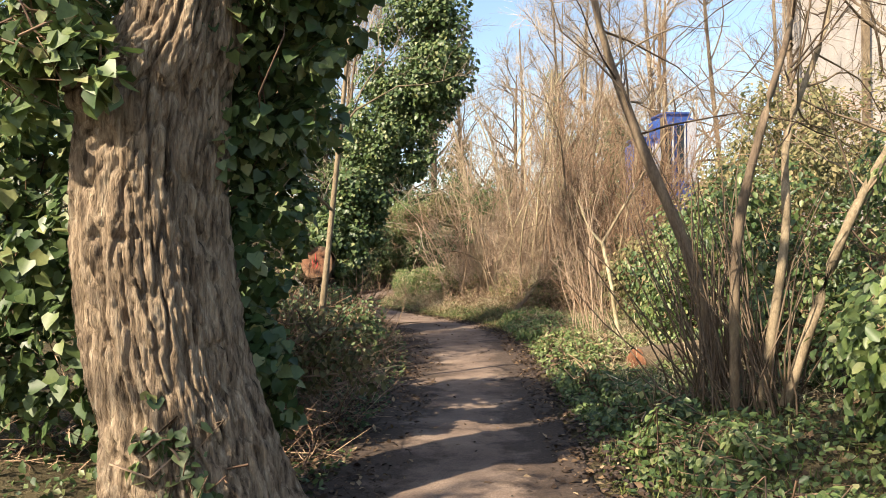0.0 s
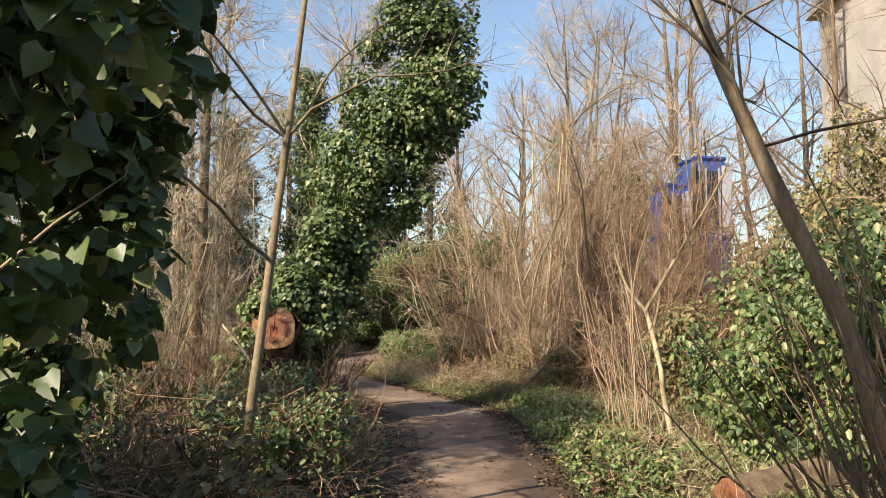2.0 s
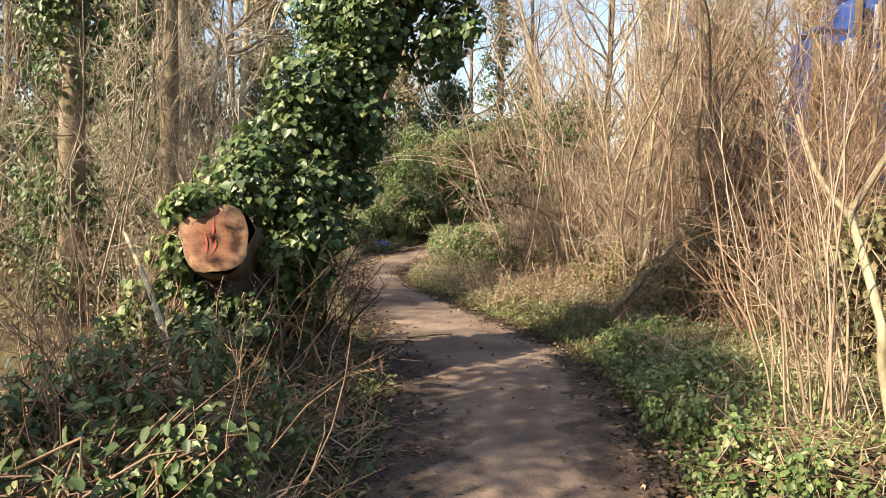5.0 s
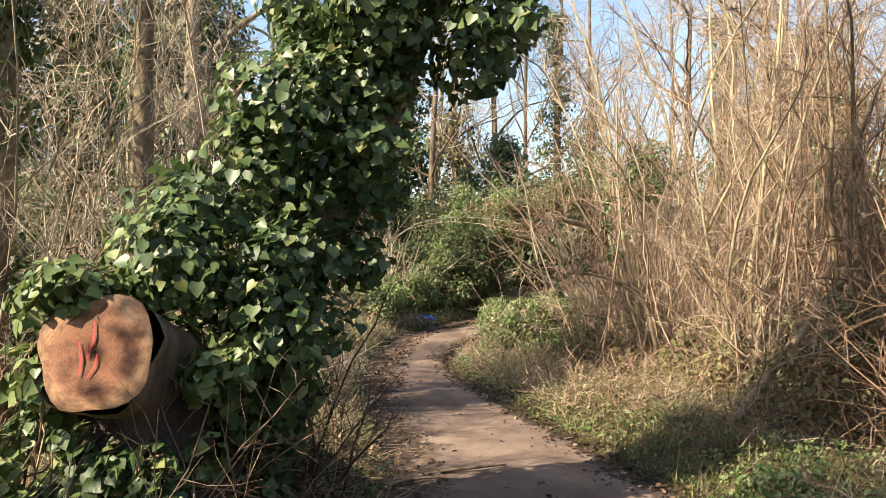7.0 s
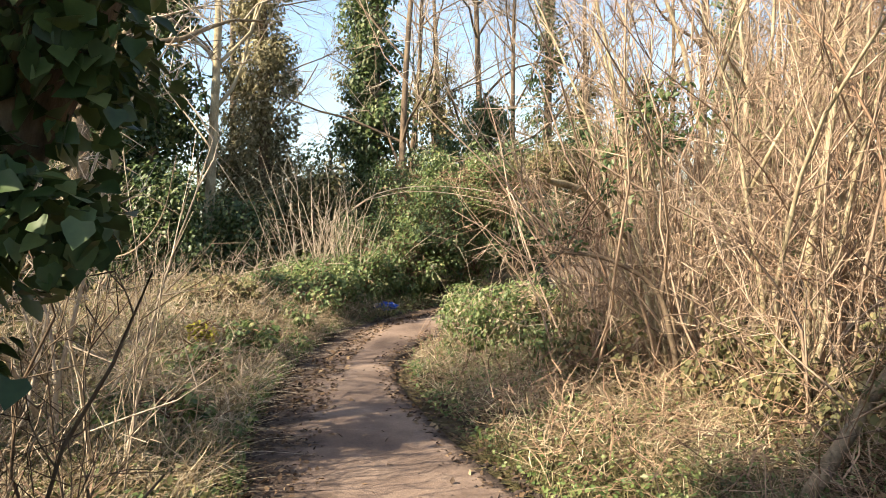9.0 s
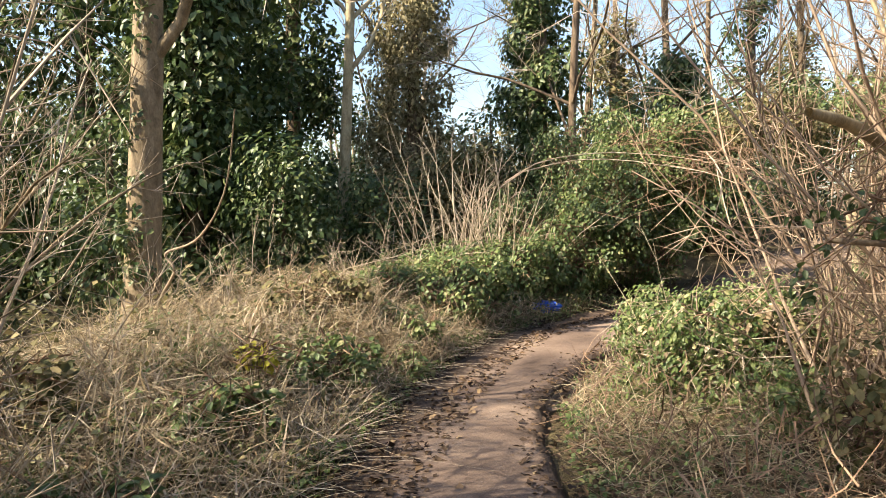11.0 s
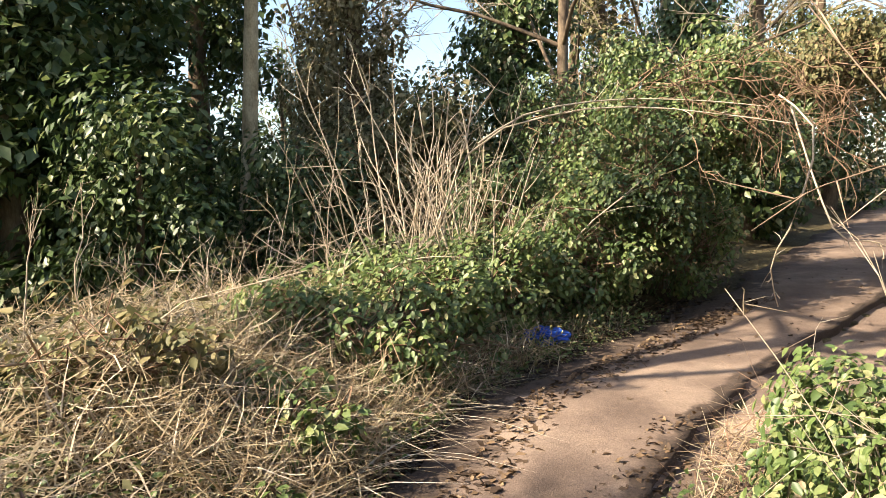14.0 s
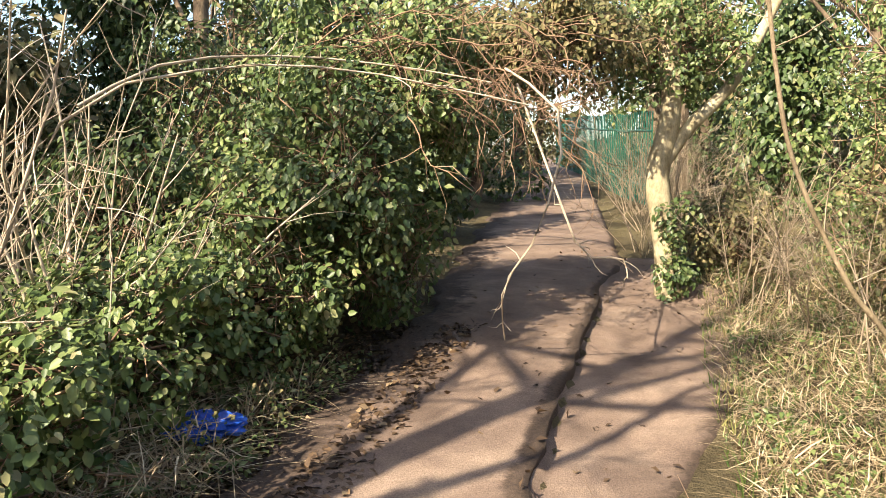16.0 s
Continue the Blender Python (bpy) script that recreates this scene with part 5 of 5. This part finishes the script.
me.materials.append(SLATE)
keep(part("roof", me), house)
for wx in (11.6, 14.2, 17.0):
    keep(part("window", box_mesh("window", 1.1, 0.08, 1.3, (wx, 18.98, 5.3), DARKGLASS, 0.01)), house)
for bx in (10.25, 10.9, 12.6, 13.2, 15.4, 16.0, 18.2):
    keep(part("batten", box_mesh("batten", 0.16, 0.09, 8.2, (bx, 18.96, 4.6), DARKBARK, 0.015)), house)


def cabin(at, sx, sy, sz, rz, label):
    """A narrow panelled cabin: blue body, dark glazed strips, pale end panel, curved roof cap."""
    t = thing("cabin", at, label, "cabin", "blue cabins")
    t.rotation_euler = (0, 0, radians(rz))
    part("body", box_mesh("body", sx, sy, sz, (0, 0, sz / 2), BLUEPAINT, 0.1), t)
    for wx, ww_ in ((-0.34, 0.16), (0.02, 0.2)):
        part("window", box_mesh("window", sx * ww_, 0.04, sz * 0.42, (wx * sx, -sy / 2 - 0.02, sz * 0.7), DARKGLASS, 0.012), t)
    for wx in (-0.2, 0.16):
        part("mullion", box_mesh("mullion", 0.04, 0.06, sz * 0.5, (wx * sx, -sy / 2 - 0.03, sz * 0.68), PALEPAINT, 0.01), t)
    part("end_panel", box_mesh("end_panel", sx * 0.26, 0.05, sz * 0.5, (sx * 0.36, -sy / 2 - 0.025, sz * 0.7), PALEPAINT, 0.012), t, "pale grey panel")
    part("roof", box_mesh("roof", sx * 0.9, sy * 0.9, 0.08, (0, 0, sz + 0.02), BLUEPAINT, 0.035), t)
    part("corner_post", box_mesh("corner_post", 0.1, 0.1, sz * 0.97, (-sx / 2, -sy / 2, sz * 0.485), DARKBARK, 0.02), t)
    return t


cabin((5.9, 21.1, float(ground_z(5.9, 21.1)) - 0.05), 0.6, 0.9, 4.05 - float(ground_z(5.9, 21.1)), 12, "narrow blue cabin with dark windows half hidden by twigs")
cabin((6.7, 21.6, float(ground_z(6.7, 21.6)) - 0.05), 0.85, 1.0, 4.7 - float(ground_z(6.7, 21.6)), 12, "taller blue cabin with a pale end panel behind the thicket")

fence = thing("fence", (3.5, 36.5, 0.7), "green steel palisade fence along the path", "fence")
pale = box_mesh("pale", 0.07, 0.02, 1.9, (0, 0, 0.95), GREENPAINT, 0.006)
fa, fb = np.array([3.5, 36.5]), np.array([4.75, 53.0])
ang = math.atan2(fb[1] - fa[1], fb[0] - fa[0])
nf = 72
for q in range(nf):
    x, y = fa + (fb - fa) * q / (nf - 1)
    ob = part("pale", pale)
    ob.matrix_world = pose(x, y, float(ground_z(x, y)) - 0.02, 0, 0, math.degrees(ang))
    w = ob.matrix_world.copy()
    ob.parent = fence
    ob.matrix_parent_inverse = Matrix.Translation(-Vector(fence.location))
for hz in (0.4, 1.5):
    pts = [(*(fa + (fb - fa) * q / 12), float(ground_z(*(fa + (fb - fa) * q / 12))) + hz) for q in range(13)]
    keep(part("rail", limb_mesh("rail", pts, 0.025, 0.025, GREENPAINT, 4, 0)), fence)

# ---- small things ----
bag = thing("plastic_bag", (-2.3, 25.5, 0.2), "crumpled bright blue plastic bag in the undergrowth", "litter")
bm = bmesh.new()
bmesh.ops.create_icosphere(bm, subdivisions=4, radius=1.0)
for v in bm.verts:
    n = noise.noise(v.co * 2.3) + 0.5 * noise.noise(v.co * 6)
    v.co = Vector((v.co.x * 0.19, v.co.y * 0.12, v.co.z * 0.075)) * (1 + 0.45 * n)
me = bpy.data.meshes.new("bag")
bm.to_mesh(me)
bm.free()
me.materials.append(BLUEPLASTIC)
ob = part("bag", me)
ob.location = (-2.28, 25.5, float(ground_z(-2.28, 25.5)) + 0.1)
keep(ob, bag)
for pts in ([(0.62, 15.75, 0.035), (0.85, 15.9, 0.04), (1.05, 16.05, 0.035)], [(0.35, 15.35, 0.03), (0.55, 15.55, 0.04), (0.72, 15.6, 0.03)]):
    s = tagged(part("stick", limb_mesh("stick", pts, 0.014, 0.008, DARKBARK, 6)), "dark broken stick lying on the path", "stick")
fb_ = thing("fallen_branch", (1.2, 10.5, 0.05), "bare fallen branch lying in the verge", "branch")
keep(part("branch", limb_mesh("branch", [(1.0, 10.85, 0.03), (0.88, 11.0, 0.12), (0.4, 11.6, 0.54), (-0.17, 12.3, 0.9), (-0.66, 12.8, 1.24)], 0.033, 0.012, PALEBARK, 8)), fb_)
bb = thing("bent_branch", (-3.6, 20.6, 0.2), "bent pale branch sagging over the bank", "branch")
keep(part("branch", limb_mesh("branch", [(-4.9, 21.2, 0.25), (-4.5, 21.0, 0.7), (-4.24, 20.94, 0.99), (-4.3, 20.9, 1.15), (-3.7, 20.7, 1.3), (-3.2, 20.5, 1.7), (-2.9, 20.3, 2.3)], 0.018, 0.006, GREYTWIG, 6)), bb)
ivy_mass("shrub", (-2.3, 19.8, 0.4), "small evergreen sprig with yellow leaves", [(-2.3, 19.8, 0.55, 0.16, 0.12, 0.08, 9, 0.06)], 150, 0.06, YELLOW, OVAL_SHAPE)

# ---- undergrowth and litter ----


def verge(n, y0, y1, d0, d1, side, power=1.3):
    y = rng.uniform(y0, y1, n)
    d = d0 + (d1 - d0) * rng.random(n) ** power
    x = path_l(y) - d if side < 0 else path_r(y) + d
    return np.column_stack([x, y])


grass("grass", "short green verge grass", verge(7000, 4, 16.5, 0.05, 1.6, 1), 0.14)
grass("grass", "rough green grass on the bank", verge(9000, 11, 21, 0.25, 2.0, -1), 0.2)
grass("dry_grass", "long straw-coloured dead grass on the bank", verge(11000, 16, 26.5, 0.45, 3.2, -1), 0.36, DRY, 0.0045, 1.5)
grass("dry_grass", "dead grass at the foot of the thicket", verge(6000, 13, 23, 0.8, 4.2, 1), 0.26, DRY, 0.004, 1.5)
grass("dry_grass", "bleached dead stalks over the sunlit bank", verge(3000, 18, 24.5, 0.4, 3.0, -1), 0.5, BLEACHED, 0.006, 1.3)
grass("dry_grass", "flattened straw beside the trodden earth", verge(6000, 24, 31, 1.1, 3.5, 1), 0.22, DRY, 0.0035, 1.5)
grass("grass", "long blue-green grass at the foot of the thicket", verge(9000, 14, 18.6, 0.08, 1.5, 1), 0.24, OLIVE, 0.004, 1.2)
grass("grass", "sparse green grass by the trodden earth", verge(7000, 22.5, 31, 1.0, 3.5, 1), 0.16)


def thatch(name, label, xy, length, mat, depth, width=0.0045):
    """Flattened dead stalks lying every way over the ground."""
    n = len(xy)
    B = on_ground(xy)
    B[:, 2] += 0.04 + depth * rng.random(n) ** 1.5
    az = rng.uniform(0, 2 * np.pi, n)
    way = np.column_stack([np.cos(az), np.sin(az), rng.normal(0.12, 0.3, n)])
    P = wander(B, way, length * rng.uniform(0.4, 1.4, n), 3, 0.25)
    P[..., 2] = np.maximum(P[..., 2], ground_z(P[..., 0], P[..., 1]) + 0.012)
    side = np.column_stack([-np.sin(az), np.cos(az), rng.normal(0, 0.3, n)])
    v, f = strips(P, unit(side), width * np.array([1, 0.9, 0.25])[None] * rng.uniform(0.5, 1.5, n)[:, None])
    return tagged(part(name, mesh_of(name, v, f, mat)), label, "grass", kind="stuff")


thatch("dry_grass", "matted straw over the sunlit bank", verge(22000, 16, 24.6, 0.35, 3.2, -1, 1.0), 0.24, DRY, 0.3, 0.003)
thatch("dry_grass", "loose straw and stalks over the foot of the hedge", verge(7000, 21.5, 25.2, 0.3, 1.5, -1, 1.0), 0.24, DRY, 0.34, 0.003)
thatch("dry_grass", "matted dead stalks below the thicket", verge(17000, 17.6, 24, 0.2, 3.6, 1, 1.1), 0.2, DRY, 0.26, 0.0026)
thatch("dead_stalks", "fallen brown twigs below the thicket", verge(6000, 16.5, 24, 0.2, 3.6, 1, 1.0), 0.4, TWIG, 0.4, 0.0035)
thatch("dry_grass", "dead stalks and straw beside the trodden earth", verge(9000, 24, 31, 1.1, 3.2, 1, 1.0), 0.2, DRY, 0.12, 0.003)
thatch("dead_stalks", "brown dead stalks along the verge", verge(9000, 6, 16, 0.2, 2.4, -1, 1.0), 0.35, TWIG, 0.3, 0.004)
thatch("dead_stalks", "brown dead stalks below the brambles", verge(5000, 8, 16, 0.5, 2.2, 1, 1.0), 0.26, DRY, 0.16, 0.0025)


def ground_cover(name, label, xy, size, mat, height, shape=SMALL_SHAPE):
    """Small leaves on short stalks over the ground."""
    P = on_ground(xy)
    lump = 0.5 + 0.5 * ripple(xy[:, 0] * 1.7 + 3, xy[:, 1] * 1.7) / 1.5
    P[:, 2] += 0.04 + height * rng.random(len(P)) * np.clip(lump, 0.1, 1.2)
    v, f = leaves(P, np.tile((-0.2, -0.3, 1.0), (len(P), 1)), size, shape, 0.3, 0.55)
    return tagged(part(name, mesh_of(name, v, f, mat)), label, "weeds", kind="stuff")


ground_cover("ground_ivy", "dark ivy leaves carpeting the verge", verge(9000, 3, 16, 0.1, 2.2, -1), 0.05, IVY, 0.3)
ground_cover("nettles", "green nettles and weeds on the verge", verge(6500, 8, 15.5, 0.08, 1.6, 1), 0.045, IVY_BRIGHT, 0.22)
ground_cover("ground_ivy", "dark ivy leaves below the coppice", verge(5000, 3, 10, 0.1, 2.0, 1), 0.055, IVY, 0.16, OVAL_SHAPE)
ground_cover("ground_ivy", "bright leaves among dead grass on the bank", verge(20000, 13.5, 27, 0.25, 2.8, -1), 0.042, IVY_BRIGHT, 0.34)
ground_cover("ground_ivy", "olive weeds on the bank", verge(4000, 15, 27, 0.3, 3.4, -1), 0.05, OLIVE, 0.5)
ground_cover("nettles", "weeds at the foot of the thicket", verge(14000, 13.5, 23, 0.1, 3.0, 1), 0.04, IVY_BRIGHT, 0.3)
ground_cover("weeds", "weeds beside the trodden earth", verge(8000, 23, 32, 1.2, 3.8, 1), 0.04, IVY_BRIGHT, 0.2)
ground_cover("undergrowth", "undergrowth below the woodland trees", scatter(16000, -16, -3.2, 8, 40), 0.11, OLIVE, 0.7)
ground_cover("undergrowth", "undergrowth on the rising ground", scatter(8000, 5.5, 14, 8, 34), 0.09, OLIVE, 0.4)


def litter(name, label, xy, size, mat=LITTER, lift=0.012):
    P = np.column_stack([xy, np.maximum(ground_z(xy[:, 0], xy[:, 1]), path_z(xy[:, 1]) * (xy[:, 0] > path_l(xy[:, 1])) * (xy[:, 0] < path_r(xy[:, 1]))) + lift])
    N = np.tile((0, 0, 1.0), (len(P), 1))
    v, f = leaves(P, N, size, SMALL_SHAPE, 0.0, 0.35)
    return tagged(part(name, mesh_of(name, v, f, mat)), label, "leaf litter", kind="stuff")


litter("leaf_litter", "dead brown leaves along the muddy path edge", verge(14000, 3, 28, -0.3, 0.7, -1, 1.0), 0.045)
litter("leaf_litter", "dark curled leaves spilling onto the bend", verge(5000, 19, 28, -0.35, 0.6, -1, 1.0), 0.06, LITTER, 0.02)
litter("leaf_litter", "dead brown leaves on the verge", verge(18000, 3, 24, -0.25, 3.5, 1, 1.2), 0.05)
litter("leaf_litter", "heap of pale dead leaves by the verge", scatter(700, 3.2, 4.1, 10.6, 12.8), 0.08, LITTER, 0.06)
litter("leaf_litter", "dead leaves under the trees", scatter(9000, -7, 8, 2, 32), 0.06)


def clods(n, y0, y1, side, d0, d1):
    xy = verge(n, y0, y1, d0, d1, side, 1.0)
    z = np.maximum(path_z(xy[:, 1]), ground_z(xy[:, 0], xy[:, 1]))
    S = np.array([(1, 0, 0), (0, 1, 0), (-1, 0, 0), (0, -1, 0), (0, 0, 1), (0, 0, -1)], float)
    F = np.array([(0, 1, 4), (1, 2, 4), (2, 3, 4), (3, 0, 4), (1, 0, 5), (2, 1, 5), (3, 2, 5), (0, 3, 5)])
    sz = rng.uniform(0.008, 0.035, n)[:, None, None]
    V = np.column_stack([xy, z + 0.0])[:, None] + S[None] * sz * rng.uniform(0.5, 1.3, (n, 6, 1)) * np.array([1.2, 1.2, 0.6])
    FF = (np.arange(n)[:, None, None] * 6 + F[None]).reshape(-1, 3)
    return tagged(part("mud_clods", mesh_of("mud_clods", V.reshape(-1, 3), FF, MUD_SHADE, True)), "dark churned mud clods at the path edge", "mud", kind="stuff")


clods(8000, 4, 28, -1, -0.3, 0.5)
clods(3000, 4, 18, 1, -0.6, 0.2)

# ---- the wood behind and around ----
k = 60
for x, y, h in ((-1.5, -3.0, 9), (0.5, -6.0, 10), (3.5, -8.0, 11), (-5.5, -2.0, 9), (-8.5, 2.0, 10), (7.5, -3.0, 9)):
    bare_tree("tree", (x, y, float(ground_z(x, y))), "leafless grey-brown woodland tree", h, 0.05 + 0.008 * h, DARKBARK, GREYTWIG, 10, (rng.uniform(-1, 1), 0), k, 9, "woodland trees", 0.2)
    k += 1


def far_woods(n_trees, leaves_n):
    """The wood that closes the view all round, far off."""
    az = rng.uniform(0, 2 * np.pi, n_trees)
    d = rng.uniform(48, 95, n_trees)
    B = np.column_stack([d * np.sin(az), 15 + d * np.cos(az), np.zeros(n_trees)])
    B[:, 2] = ground_z(B[:, 0], B[:, 1]) - 0.2
    P = wander(B, np.tile((0, 0, 1.0), (n_trees, 1)) + rng.normal(0, 0.06, (n_trees, 3)), rng.uniform(9, 15, n_trees), 6, 0.05)
    Q, R = side_twigs(P, 14, 5.0, 0.05, 0.6, 0.6, 5, 0.18, 0.2)
    Q2, R2 = side_twigs(Q, 7, 1.8, 0.022, 0.7, 0.4, 2)
    v, f = join(tubes(P, taper(n_trees, 6, 0.18, 0.3), 5), tubes(Q, R, 3), tubes(Q2, R2, 3))
    tagged(part("far_woods", mesh_of("far_woods", v, f, GREYTWIG)), "distant leafless woodland", "woodland", kind="stuff")
    a2 = rng.uniform(0, 2 * np.pi, 260)
    d2 = rng.uniform(42, 90, 260)
    C = np.column_stack([d2 * np.sin(a2), 15 + d2 * np.cos(a2), rng.uniform(0.2, 3.2, 260)])
    C[:, 2] += ground_z(C[:, 0], C[:, 1])
    v, f = clumps(C, rng.uniform(1.2, 2.6, 260), leaves_n, 0.55, SMALL_SHAPE)
    tagged(part("far_hedge", mesh_of("far_hedge", v, f, OLIVE)), "distant evergreen undergrowth", "woodland", kind="stuff")


far_woods(95, 30000)
